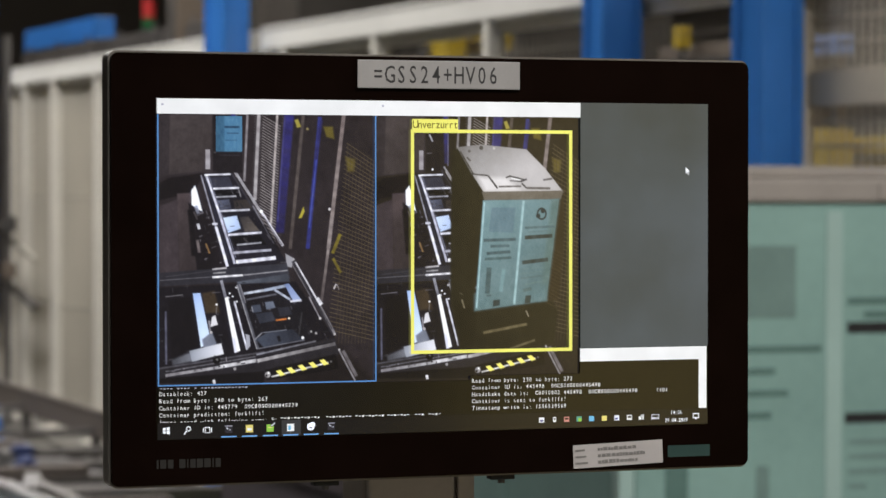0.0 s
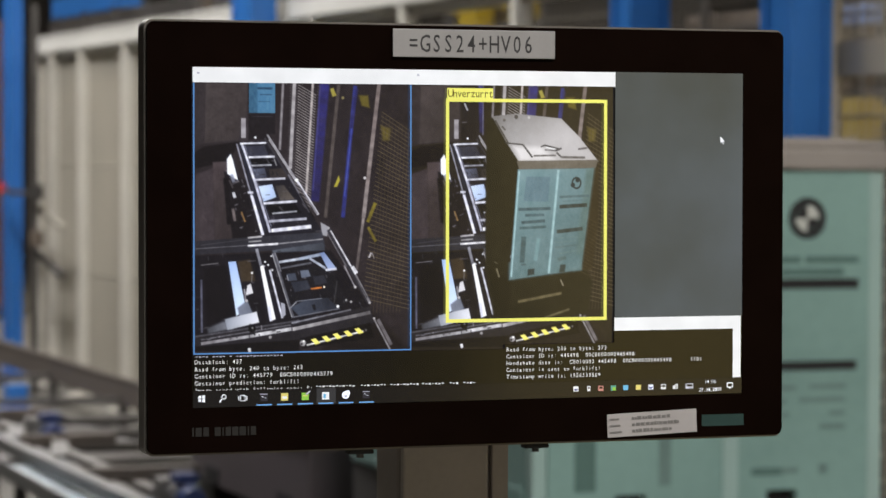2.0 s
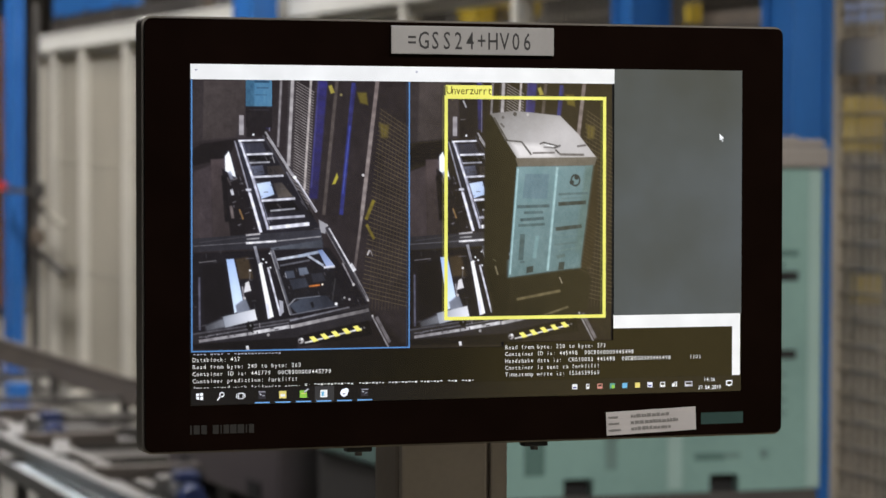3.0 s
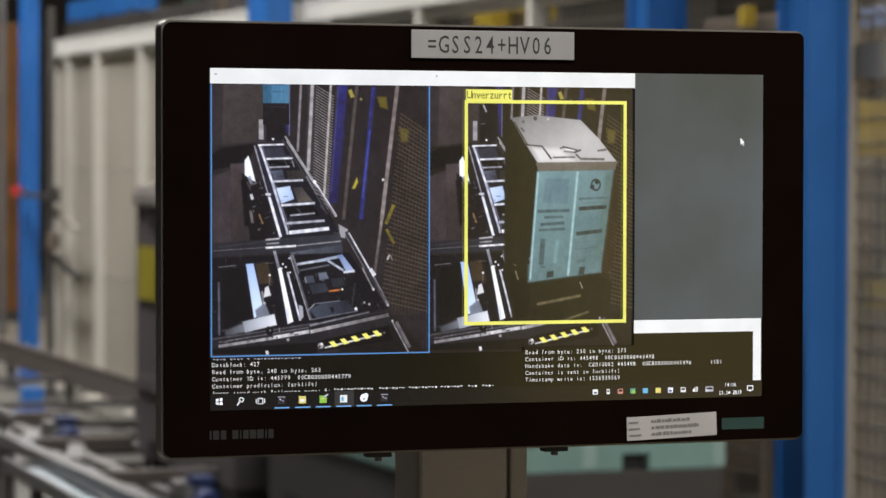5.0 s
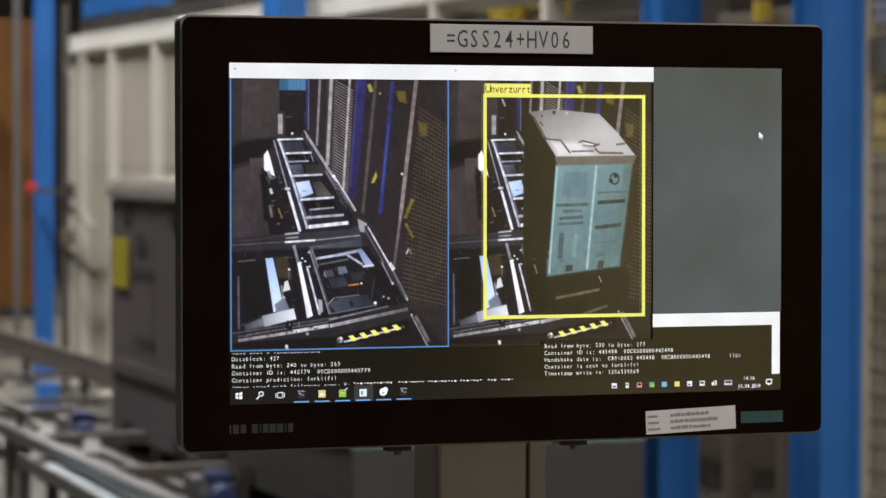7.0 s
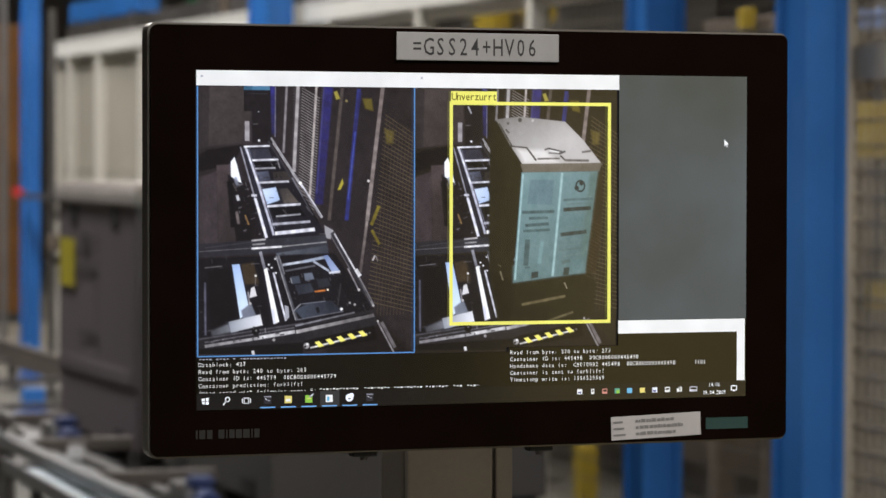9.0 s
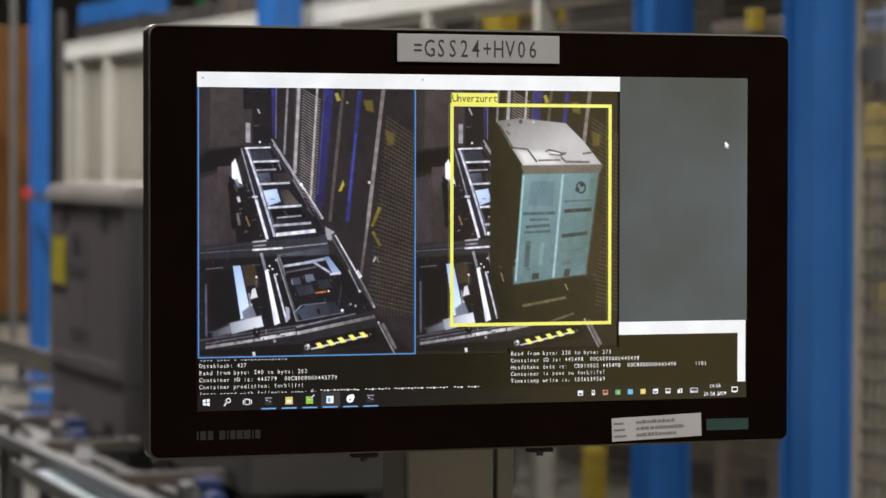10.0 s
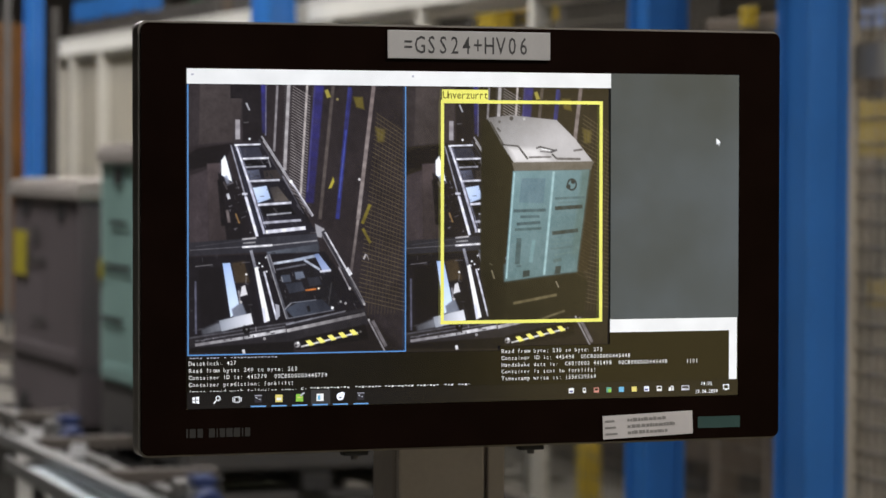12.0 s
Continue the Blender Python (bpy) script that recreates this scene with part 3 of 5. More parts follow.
    p.area([(77, 569), (152, 553), (158, 578), (83, 594)], (132, 136, 144), rgb2=(214, 214, 218), soft=2.5)
    p.line(152, 410, 162, 448, 6.9, (140, 140, 148))
    p.area([(160, 450), (168, 447), (197, 571), (184, 576)], (244, 246, 255), soft=1.6)
    p.line(181, 541, 186, 575, 6.9, (196, 196, 206))
    p.line(183, 458, 213, 569, 4.7, (220, 220, 232))
    p.area([(209, 533), (219, 536), (221, 561), (213, 569)], (150, 150, 158))
    p.line(192, 419, 240, 568, 8.2, (92, 92, 98))
    p.line(189, 422, 236, 568, 2.1, (165, 163, 166))
    p.line(196, 419, 244, 564, 1.6, (140, 138, 142))
    p.spot(172, 440, 2.3, (230, 230, 235))
    p.spot(179, 447, 2.3, (220, 220, 225))
    p.spot(170, 450, 1.9, (180, 180, 185))
    p.spot(189, 459, 2.2, (220, 220, 225))
    p.spot(187, 427, 1.9, (220, 220, 225))
    p.area([(208, 463), (328, 446), (367, 544), (243, 570)], (24, 22, 25), soft=3)
    p.glints(((212, 462), (330, 446), (376, 540), (246, 566)), 70, 6, 20, 125, 11)
    p.line(205, 441, 275, 431, 5.8, (196, 202, 214))
    p.line(211, 455, 283, 443, 4.4, (92, 92, 98))
    p.line(254, 434, 312, 423, 6.9, (150, 160, 178))
    p.line(278, 433, 316, 456, 5.5, (176, 182, 196))
    p.area([(302, 421), (313, 419), (343, 457), (324, 462)], (104, 120, 158), rgb2=(150, 162, 190), soft=1.6)
    p.line(316, 460, 343, 458, 5.5, (206, 206, 214))
    p.area([(223, 468), (244, 466), (248, 483), (227, 485)], (64, 68, 78), soft=2.5)
    p.area([(255, 461), (275, 459), (281, 474), (259, 478)], (92, 98, 110), soft=2.5)
    p.area([(233, 487), (272, 483), (281, 503), (243, 510)], (44, 46, 54), soft=3)
    p.area([(286, 474), (313, 472), (321, 490), (291, 495)], (40, 40, 46), soft=3)
    p.line(224, 471, 227, 483, 2.7, (150, 150, 156))
    p.line(281, 503, 308, 500, 4.1, (206, 120, 56), soft=2.5)
    p.spot(313, 499, 2.5, (235, 220, 200))
    p.area([(233, 545), (267, 528), (321, 524), (348, 548), (254, 566)], (62, 67, 77), rgb2=(42, 44, 52), soft=3)
    p.line(231, 547, 248, 531, 2.7, (144, 144, 150))
    p.line(248, 531, 308, 525, 2.2, (110, 112, 120))
    p.line(287, 539, 291, 552, 6.9, (20, 19, 22), soft=3)
    p.spot(346, 544, 3.6, (230, 230, 232))
    p.spot(366, 530, 2.7, (140, 138, 138))
    p.spot(378, 534, 3.0, (150, 146, 146))
    p.line(337, 537, 344, 485, 2.7, (60, 58, 58), soft=3)
    # outer rail of the lower bed
    p.line(324, 367, 423, 538, 11.0, (46, 44, 48), soft=2)
    p.line(328, 370, 378, 453, 4.7, (214, 212, 218))
    p.line(378, 453, 423, 536, 5.8, (122, 118, 120))
    p.line(321, 376, 367, 453, 2.2, (110, 108, 112))
    p.line(380, 453, 391, 469, 9.6, (226, 226, 230))
    p.line(361, 450, 389, 503, 3.6, (142, 138, 142))
    p.spot(388, 500, 3.3, (180, 176, 176))
    p.spot(423, 537, 2.7, (170, 166, 166))
    p.spot(324, 364, 2.7, (150, 148, 150))
    p.line(327, 372, 417, 525, 1.6, (30, 28, 30))
    # front beams and striped edge
    p.area([(5, 609), (254, 575), (425, 545), (433, 584), (254, 624), (5, 632)], (34, 31, 33), soft=3)
    p.line(5, 608, 254, 575, 4.1, (74, 72, 76))
    p.line(21, 624, 146, 608, 6.9, (132, 128, 130), rgb2=(176, 174, 176), soft=2)
    p.line(146, 607, 235, 594, 8.2, (214, 212, 214), rgb2=(196, 194, 196), soft=2)
    p.line(235, 581, 378, 552, 4.1, (138, 138, 146), rgb2=(96, 94, 98))
    p.line(237, 595, 425, 559, 8.2, (176, 172, 172), rgb2=(92, 88, 88), soft=2)
    p.line(240, 588, 417, 555, 2.7, (20, 18, 20))
    p.line(21, 615, 233, 585, 3.3, (96, 94, 98))
    p.glints(((4, 612), (240, 578), (242, 596), (4, 628)), 26, 7, 30, 170, 14)
    p.line(240, 567, 351, 549, 2.7, (100, 100, 106))
    p.area([(5, 630), (254, 619), (254, 646), (5, 641)], (17, 14, 14), soft=3)
    p.spot(141, 592, 8.9, (14, 12, 12), soft=3)
    p.line(136, 581, 148, 607, 4.1, (24, 22, 22))
    p.spot(142, 590, 2.5, (100, 98, 98))
    p.line(134, 636, 136, 646, 6.9, (220, 218, 220))
    p.spot(184, 612, 3.6, (140, 136, 136))
    p.area([(256, 616), (425, 583), (433, 617), (259, 640)], (15, 12, 12), soft=3)
    p.line(271, 632, 408, 602, 4.1, (226, 224, 220))
    for i in range(5):
        x, y = 281 + 26.2 * i, 619 - 5.6 * i
        p.area([(x, y), (x + 11, y - 2.5), (x + 23, y + 9), (x + 11, y + 12)], (228, 216, 108), soft=1.4)
    p.spot(262, 627, 6.9, (150, 146, 146), soft=3)
    p.spot(259, 629, 2.5, (20, 18, 18))
    p.spot(264, 623, 2.5, (235, 232, 230))
    p.spot(414, 600, 2.7, (90, 86, 84))
    p.line(434, 575, 473, 646, 4.1, (136, 132, 134))
    p.line(443, 575, 476, 635, 8.2, (104, 99, 100), soft=2.5)
    p.spot(434, 573, 2.7, (170, 166, 166))


def draw_container(p):
    """The camera picture of the container with its closed lid."""
    p.area([(711, 112), (730, 107), (796, 209), (785, 331), (764, 488), (964, 463), (979, 493), (970, 568), (864, 587), (731, 583), (708, 463), (708, 357)], (31, 28, 18), soft=5)
    p.area([(984, 220), (995, 225), (993, 359), (979, 466), (948, 468)], (44, 36, 24), soft=4)
    for i in range(16):
        p.line(940, 330 + 9 * i, 990, 356 + 9 * i, 1.3, (62, 51, 34), soft=1.6)
    p.area([(716, 463), (776, 488), (767, 570), (733, 577)], (25, 22, 14), soft=6)
    p.line(736, 461, 743, 482, 4.1, (120, 112, 90))
    p.line(730, 445, 739, 450, 2.7, (90, 84, 66))
    # lid
    p.area([(724, 105), (758, 162), (793, 213), (994, 210), (946, 153), (899, 109), (785, 98)], (110, 107, 104), rgb2=(168, 164, 161), soft=2)
    p.area([(778, 175), (849, 177), (884, 207), (795, 209)], (198, 194, 190), soft=12)
    p.area([(786, 209), (994, 206), (987, 226), (792, 229)], (94, 88, 78), soft=2)
    p.line(789, 231, 984, 228, 3.4, (62, 58, 50), soft=2.5)
    p.line(732, 114, 764, 166, 4.1, (58, 54, 48))
    p.line(758, 167, 802, 171, 3.6, (52, 50, 46))
    p.line(802, 171, 826, 201, 4.1, (46, 44, 42))
    p.line(829, 197, 886, 196, 4.1, (76, 72, 68))
    p.line(887, 189, 899, 200, 4.1, (50, 48, 46))
    p.line(899, 200, 960, 201, 5.5, (74, 70, 66))
    p.line(847, 176, 857, 172, 3.6, (54, 52, 50))
    p.line(856, 172, 892, 180, 3.6, (44, 43, 42))
    p.line(857, 183, 886, 185, 2.7, (66, 64, 62))
    p.line(884, 185, 900, 179, 4.7, (50, 48, 50))
    p.line(942, 181, 965, 178, 4.7, (72, 68, 66))
    p.line(860, 177, 883, 181, 2.5, (222, 222, 220))
    p.spot(785, 106, 4.9, (66, 62, 58))
    p.spot(755, 114, 3.3, (78, 74, 70))
    p.spot(817, 107, 3.3, (170, 166, 162))
    p.line(749, 128, 758, 137, 4.1, (70, 66, 62))
    # printed face
    p.area([(789, 229), (982, 226), (950, 466), (768, 488)], (104, 130, 132), rgb2=(82, 102, 102), soft=2)
    p.area([(963, 229), (984, 226), (951, 466), (932, 468)], (84, 104, 100), soft=9)
    p.area([(768, 450), (950, 428), (950, 466), (768, 488)], (88, 110, 110), soft=10)
    p.line(793, 233, 773, 482, 4.1, (154, 184, 186), soft=2.5)
    p.line(892, 230, 868, 474, 6.0, (148, 176, 176), soft=2.5)
    p.area([(811, 246), (872, 246), (866, 305), (804, 303)], (90, 112, 118), soft=2.5)
    p.line(791, 323, 872, 321, 6.9, (58, 74, 76), soft=2.5)
    p.line(808, 337, 856, 336, 6.3, (64, 82, 84), soft=2.5)
    p.line(799, 354, 858, 350, 6.9, (54, 70, 72), soft=2.5)
    p.line(794, 367, 861, 364, 6.0, (62, 80, 80), soft=2.5)
    p.line(805, 387, 800, 448, 12.3, (60, 76, 76), soft=2)
    p.line(798, 453, 810, 452, 4.1, (70, 86, 86))
    p.line(842, 391, 834, 444, 9.6, (104, 132, 132), soft=4)
    p.area([(815, 464), (832, 462), (831, 476), (814, 479)], (46, 54, 52), soft=2)
    p.area([(897, 454), (911, 453), (909, 471), (894, 472)], (50, 58, 54), soft=2)
    p.line(895, 294, 971, 291, 5.5, (72, 90, 90), soft=2.5)
    p.line(903, 304, 964, 301, 4.1, (84, 104, 104), soft=2.5)
    p.line(895, 317, 965, 313, 8.8, (42, 46, 42), soft=2)
    p.line(888, 376, 954, 369, 8.8, (48, 54, 50), soft=2)
    p.line(888, 392, 941, 387, 3.3, (92, 112, 110), soft=2.5)
    p.line(886, 402, 938, 397, 3.3, (92, 112, 110), soft=2.5)
    p.line(885, 413, 944, 407, 4.1, (82, 100, 98), soft=2.5)
    p.line(895, 428, 935, 421, 3.3, (94, 114, 110), soft=2.5)
    p.line(891, 442, 912, 437, 8.2, (78, 94, 90), soft=3)
    p.ring(938, 261, 10.5, 14.5, (38, 44, 44))
    p.spot(929, 266, 5.5, (40, 46, 46), soft=2)
    p.spot(941, 254, 5.5, (40, 46, 46), soft=2)
    # deck below the face
    p.line(790, 540, 901, 521, 6.9, (104, 94, 68), soft=3)
    p.line(898, 489, 905, 504, 3.3, (150, 140, 118))
    p.line(857, 579, 921, 559, 5.5, (96, 88, 64), soft=3)


LIP = 0.0015
monitor = thing("display_monitor", "black industrial display monitor showing container camera pictures", "monitor", (0.0006, 0.004, 1.4999))
monitor.rotation_euler = (-0.0053, -0.0023, -0.0024)
X0, X1, Z1 = -0.2365, 0.2375, 0.1462


def rounded(x0, x1, z1, r, n=6):
    """Outline of a plate with rounded corners, anticlockwise from the right top corner."""
    pts = []
    for cx, cz, a in ((x1 - r, z1 - r, 0), (x0 + r, z1 - r, 90), (x0 + r, -z1 + r, 180), (x1 - r, -z1 + r, 270)):
        pts.append([(cx + r * math.cos(radians(a + 90 * i / n)), cz + r * math.sin(radians(a + 90 * i / n))) for i in range(n + 1)])
    return pts


def front_frame(y0, y1):
    """The glass border: rounded outside, square opening for the picture."""
    bm = bmesh.new()
    hole = ((0.2055, 0.1158), (-0.2055, 0.1158), (-0.2055, -0.1158), (0.2055, -0.1158))
    arcs = rounded(X0, X1, Z1, 0.005)
    faces = []
    for k in range(4):
        loop = [hole[k]] + arcs[k]
        faces.append([bm.verts.new((x, y0, z)) for x, z in loop])
        nxt = (k + 1) % 4
        faces.append([bm.verts.new((x, y0, z)) for x, z in (hole[k], arcs[k][-1], arcs[nxt][0], hole[nxt])])
    made = [bm.faces.new(f) for f in faces]
    bmesh.ops.remove_doubles(bm, verts=bm.verts[:], dist=1e-6)
    ext = bmesh.ops.extrude_face_region(bm, geom=bm.faces[:])
    for v in ext["geom"]:
        if isinstance(v, bmesh.types.BMVert):
            v.co.y = y1
    bmesh.ops.recalc_face_normals(bm, faces=bm.faces[:])
    return bm


part("front_glass", front_frame(-0.0028, 0.0), BEZEL, monitor, "black front glass border")
bm = bmesh.new()
outline = [p for arc in rounded(X0 - LIP, X1 + LIP, Z1 + LIP, 0.0065) for p in arc]
face = bm.faces.new([bm.verts.new((x, 0.0005, z)) for x, z in outline])
ext = bmesh.ops.extrude_face_region(bm, geom=[face])
for v in ext["geom"]:
    if isinstance(v, bmesh.types.BMVert):
        v.co.y = 0.016
bmesh.ops.recalc_face_normals(bm, faces=bm.faces[:])
part("edge_frame", bm, ALU, monitor, "dull metal edge frame")
part("rear_housing", box((-0.205, 0.0175, -0.12), (0.205, 0.058, 0.12), 0.006), STAND, monitor)
for x in (-0.083, 0.048):
    c = part("edge_clip", box((x - 0.009, 0.002, -Z1 - 0.0048), (x + 0.009, 0.012, -Z1 - LIP - 0.0002), 0.0008), BLACK, monitor)
    part("clip_screw", rod((x, 0.006, -Z1 - 0.0075), (x, 0.006, -Z1 - 0.005), 0.0026, 10), STEEL, c)

# lettering and plates on the border
plate = part("name_plate", box((-0.0625, -0.0043, 0.1243), (0.0583, -0.00285, 0.1438), 0.0004), PLATE, monitor, "brushed metal name plate with black lettering")
part("plate_lettering", add_text(bmesh.new(), "=GSS24+HV06", -0.0517, 0.1281, -0.00435, 0.0172, 0.00855, 0.7), BLACK, plate)
st = part("type_sticker", box((0.0995, -0.0032, -0.1435), (0.1693, -0.00285, -0.1268), 0.0001), STICKER, monitor, "white paper type sticker with grey print")
bm = bmesh.new()
rnd = random.Random(4)
for i, end in enumerate((0.148, 0.156, 0.149)):
    z = -0.1305 - i * 0.0046
    add_box(bm, (0.1012, -0.0034, z - 0.0008), (0.1085 + 0.001 * i, -0.00322, z + 0.0004))
    x = 0.1185
    while x < end:
        w = rnd.uniform(0.0012, 0.0034)
        add_box(bm, (x, -0.0034, z - 0.0011), (x + w, -0.00322, z + rnd.uniform(0.0006, 0.0013)))
        x += w + rnd.uniform(0.0003, 0.0009)
sp = part("sticker_print", bm, mat("grey_sticker_print", (0.12, 0.115, 0.11), 0.8), st)
tilt = Matrix.Translation((0.134, 0, -0.135)) @ Matrix.Rotation(radians(-2.0), 4, "Y") @ Matrix.Translation((-0.134, 0, 0.135))
for ob in (st, sp):
    ob.data.transform(tilt)
part("brand_badge", box((0.1735, -0.0028, -0.1385), (0.2068, -0.00285, -0.1302), 0.0001), TEALBADGE, monitor, "dark teal badge")
x = -0.2055
for w, gap in ((0.0012, 0.0012), (0.0042, 0.0012), (0.0038, 0.0042), (0.0042, 0.0012), (0.001, 0.0012), (0.0038, 0.0008), (0.0044, 0.0008), (0.0046, 0.0012), (0.001, 0.0012), (0.0036, 0)):
    part("brand_mark", box((x, -0.003, -0.1348), (x + w, -0.00285, -0.1288)), FAINT, monitor)
    x += w + gap

# the lit picture
d = Drawing(0.0002)
rect(d, "consolebg", 0, 0, 1366, 768)
screen = d.done("screen", monitor, "lit screen with two camera pictures")
p = Picture(3, 30, 521, 650, (38, 32, 33))
draw_conveyor(p)
p.done("camera_view", 0.00022, screen, 11, "dark camera picture of an empty steel roller conveyor")
p = Picture(140, 37, 202, 166, (52, 86, 108))
p.area([(160, 30), (206, 30), (206, 120), (160, 120)], (70, 110, 136), soft=5)
p.line(160, 62, 196, 62, 5, (34, 56, 74))
p.line(166, 76, 194, 76, 2.5, (42, 64, 84))
p.line(162, 92, 190, 92, 2, (50, 78, 98))
p.area([(130, 118), (210, 118), (210, 170), (130, 170)], (27, 23, 25), soft=3)
p.line(148, 126, 196, 126, 2, (48, 44, 48))
moving_image = p.done("moving_container_image", 0.00024, monitor, 13, "small blue container in the camera picture")
p = Picture(520, 30, 1033, 650, (32, 27, 22), 514.5)
draw_conveyor(p)
p.shift = 0.0
draw_container(p)
p.done("second_camera_view", 0.00023, screen, 12, "dim camera picture of a mint container on the conveyor")
d = Drawing(0.00252)
for x0, y0, x1, y1 in ((607, 64, 1013, 72), (607, 578, 1013, 586), (607, 72, 615, 578), (1005, 72, 1013, 578)):
    rect(d, "frameyellow", x0, y0, x1, y1)
rect(d, "frameyellow", 610, 40, 724, 64)
write(d, "ochre2", "Unverzurrt", 613, 61, 26, 11.1, 0.9)
d.done("detection_frame", screen, "bright yellow detection frame with a tag")
d = Drawing(0.00254)
for x0, y0, x1, y1 in ((1, 34, 4.2, 648), (519, 34, 522.2, 648), (1, 645, 522.2, 648)):
    rect(d, "picline", x0, y0, x1, y1)
d.done("picture_outline", screen, "thin blue picture outline")
d = Drawing(0.00254)
rect(d, "bar", 0, -1.5, 1034, 33)
rect(d, "steel4", 10, 10, 16, 14)
rect(d, "steel3", 536, 8, 541, 13)
d.done("title_bar", screen, "white window title bars")
d = Drawing(0.00256)
rect(d, "desk", 1034, -2, 1367, 581)
patch(d, "white", (1308, 150), (1308, 166), (1312, 163), (1315, 169), (1318, 167), (1315, 162), (1320, 161))
d.done("desktop", screen, "plain grey desktop with pointer")
d = Drawing(0.00255)
rect(d, "consolebg", 3, 650, 1033, 768)
rect(d, "consolebg", 755, 640, 1040, 768)
rect(d, "consolebg", 1033, 581, 1366, 768)
rect(d, "bar", 1033, 580, 1364, 612)
rect(d, "bar", 1343, 611, 1364, 730)
for i, line in enumerate(("Datablock: 427", "Read from byte: 240 to byte: 263", "Container ID is: 445779  00C8000000445779", "Container prediction: forklift!", "Image saved with following name: E:")):
    write(d, "console", line, 4, 670 + 16 * i)
for x0, x1 in ((290, 386), (398, 468), (470, 542), (548, 610), (616, 640), (650, 684)):
    for k in range(int((x1 - x0) / 8)):
        rect(d, "console", x0 + 8 * k + 1, 725 + k % 2, x0 + 8 * k + 6, 727 + (k % 3))
for k in range(26):
    if k not in (4, 9, 11):
        rect(d, "steel4", 6 + 8 * k, 652, 11 + 8 * k, 654 + k % 2)
for i, line in enumerate(("Read from byte: 230 to byte: 273", "Container ID is: 445498  00C8000000445498", "Handshake data is:  C8010002 445498  00C8000000445498      1101",
                          "Container is sent to forklift!", "Timestamp write is: 1556539569")):
    write(d, "console", line, 758, 656 + 16 * i)
d.done("console_text", screen, "white console text on black")
d = Drawing(0.003)
rect(d, "task", 0, 730, 1366, 768)
for dx in (-8, 1):
    patch(d, "white", (20 + dx, 741 - dx * 0.1), (27 + dx, 740 - dx * 0.1), (27 + dx, 747.4), (20 + dx, 747.4))
    patch(d, "white", (20 + dx, 748.6), (27 + dx, 748.6), (27 + dx, 756 + dx * 0.1), (20 + dx, 755 + dx * 0.1))
disc(d, "white", 72, 745, 6)
disc(d, "task", 72, 745, 3.6)
strip(d, 68, 749, 62, 757, 2.4, "white")
for x0, y0, x1, y1 in ((110, 742, 123, 744), (110, 754, 123, 756), (110, 742, 112, 756), (121, 742, 123, 756), (106, 744, 108, 754), (125, 744, 127, 754)):
    rect(d, "white", x0, y0, x1, y1)
rect(d, "taskon", 292, 731, 338, 766)
for i, key in enumerate(("slate", "folder", "greenicon", "bar", "steel1", "slate")):
    x = 167 + 49 * i
    if i == 4:
        disc(d, key, x - 1, 748, 9)
        disc(d, key, x + 4, 743, 6)
        rect(d, "taskon", x - 4, 749, x + 2, 751)
    else:
        rect(d, key, x - 9, 740, x + 8, 757)
    if i in (0, 5):
        rect(d, "steel4", x - 9, 740, x + 8, 742)
        strip(d, x - 6, 745, x - 2, 748, 1.6, "steel1")
        rect(d, "steel2", x, 749, x + 5, 750.5)
    if i == 1:
        rect(d, "bar", x - 6, 747, x + 5, 753)
    if i == 2:
        strip(d, x + 2, 744, x + 11, 737, 2.5, "steel2")
        rect(d, "folder", x - 6, 746, x + 5, 748)
    if i == 3:
        rect(d, "cyan", x - 6, 744, x, 754)
    rect(d, "underline", x - 18, 764, x + 18, 767)
for x, key in ((934, "bar"), (967, "bar"), (998, "rose"), (1030, "teal"), (1062, "cyan"), (1095, "folder"), (1127, "steel1"), (1160, "bar"), (1191, "bar"), (1228, "steel3")):
    w = 10 if x == 1228 else 4 if x == 967 else 6.5
    rect(d, key, x - w, 742, x + w, 754)
    if x in (934, 1127):
        rect(d, "blue2", x - 4, 748, x + 4, 752)
    if x in (1160, 998, 1228, 967):
        rect(d, "task", x - w + 2, 744, x + w - 2, 749)
    if x == 1191:
        rect(d, "task", x - 6.5, 742, x - 1, 746)
        rect(d, "task", x + 1, 742, x + 3, 754)
    if x == 1030:
        rect(d, "greenicon", x - 2, 746, x + 6, 754)
for x0, y0, x1, y1 in ((1327, 742, 1343, 744), (1327, 752, 1343, 754), (1327, 742, 1329, 754), (1341, 742, 1343, 754)):
    rect(d, "white", x0, y0, x1, y1)
patch(d, "white", (1332, 754), (1338, 754), (1335, 758))
write(d, "white", "14:06", 1268, 743, 13, 6.0, 0.85)
write(d, "white", "29.04.2019", 1253, 762, 13, 6.0, 0.85)
d.done("task_bar", screen, "dark task bar with small coloured icons")

# stand
stand = thing("monitor_stand", "grey brown steel pedestal carrying the monitor", "stand", (0, 0.0055, 0))
part("column", box((-0.028, 0.078, 0.02), (0.056, 0.13, 1.62), 0.004), STAND, stand)
part("front_channel", box((-0.027, 0.0705, 0.05), (0.039, 0.0775, 1.42), 0.002), STANDLIGHT, stand)
part("side_strip", box((0.0425, 0.0725, 0.05), (0.0555, 0.0775, 1.42), 0.0015), STANDLIGHT, stand)
part("mount_plate", box((-0.06, 0.0585, 1.44), (0.08, 0.0775, 1.58), 0.003), STAND, stand)
part("base_plate", box((-0.25, -0.08, 0), (0.27, 0.33, 0.02), 0.004), STAND, stand)
for x in (-0.2, 0.22):
    for y in (-0.03, 0.28):
        part("bolt", rod((x, y, 0.02), (x, y, 0.035), 0.01, 6), STEEL, stand)


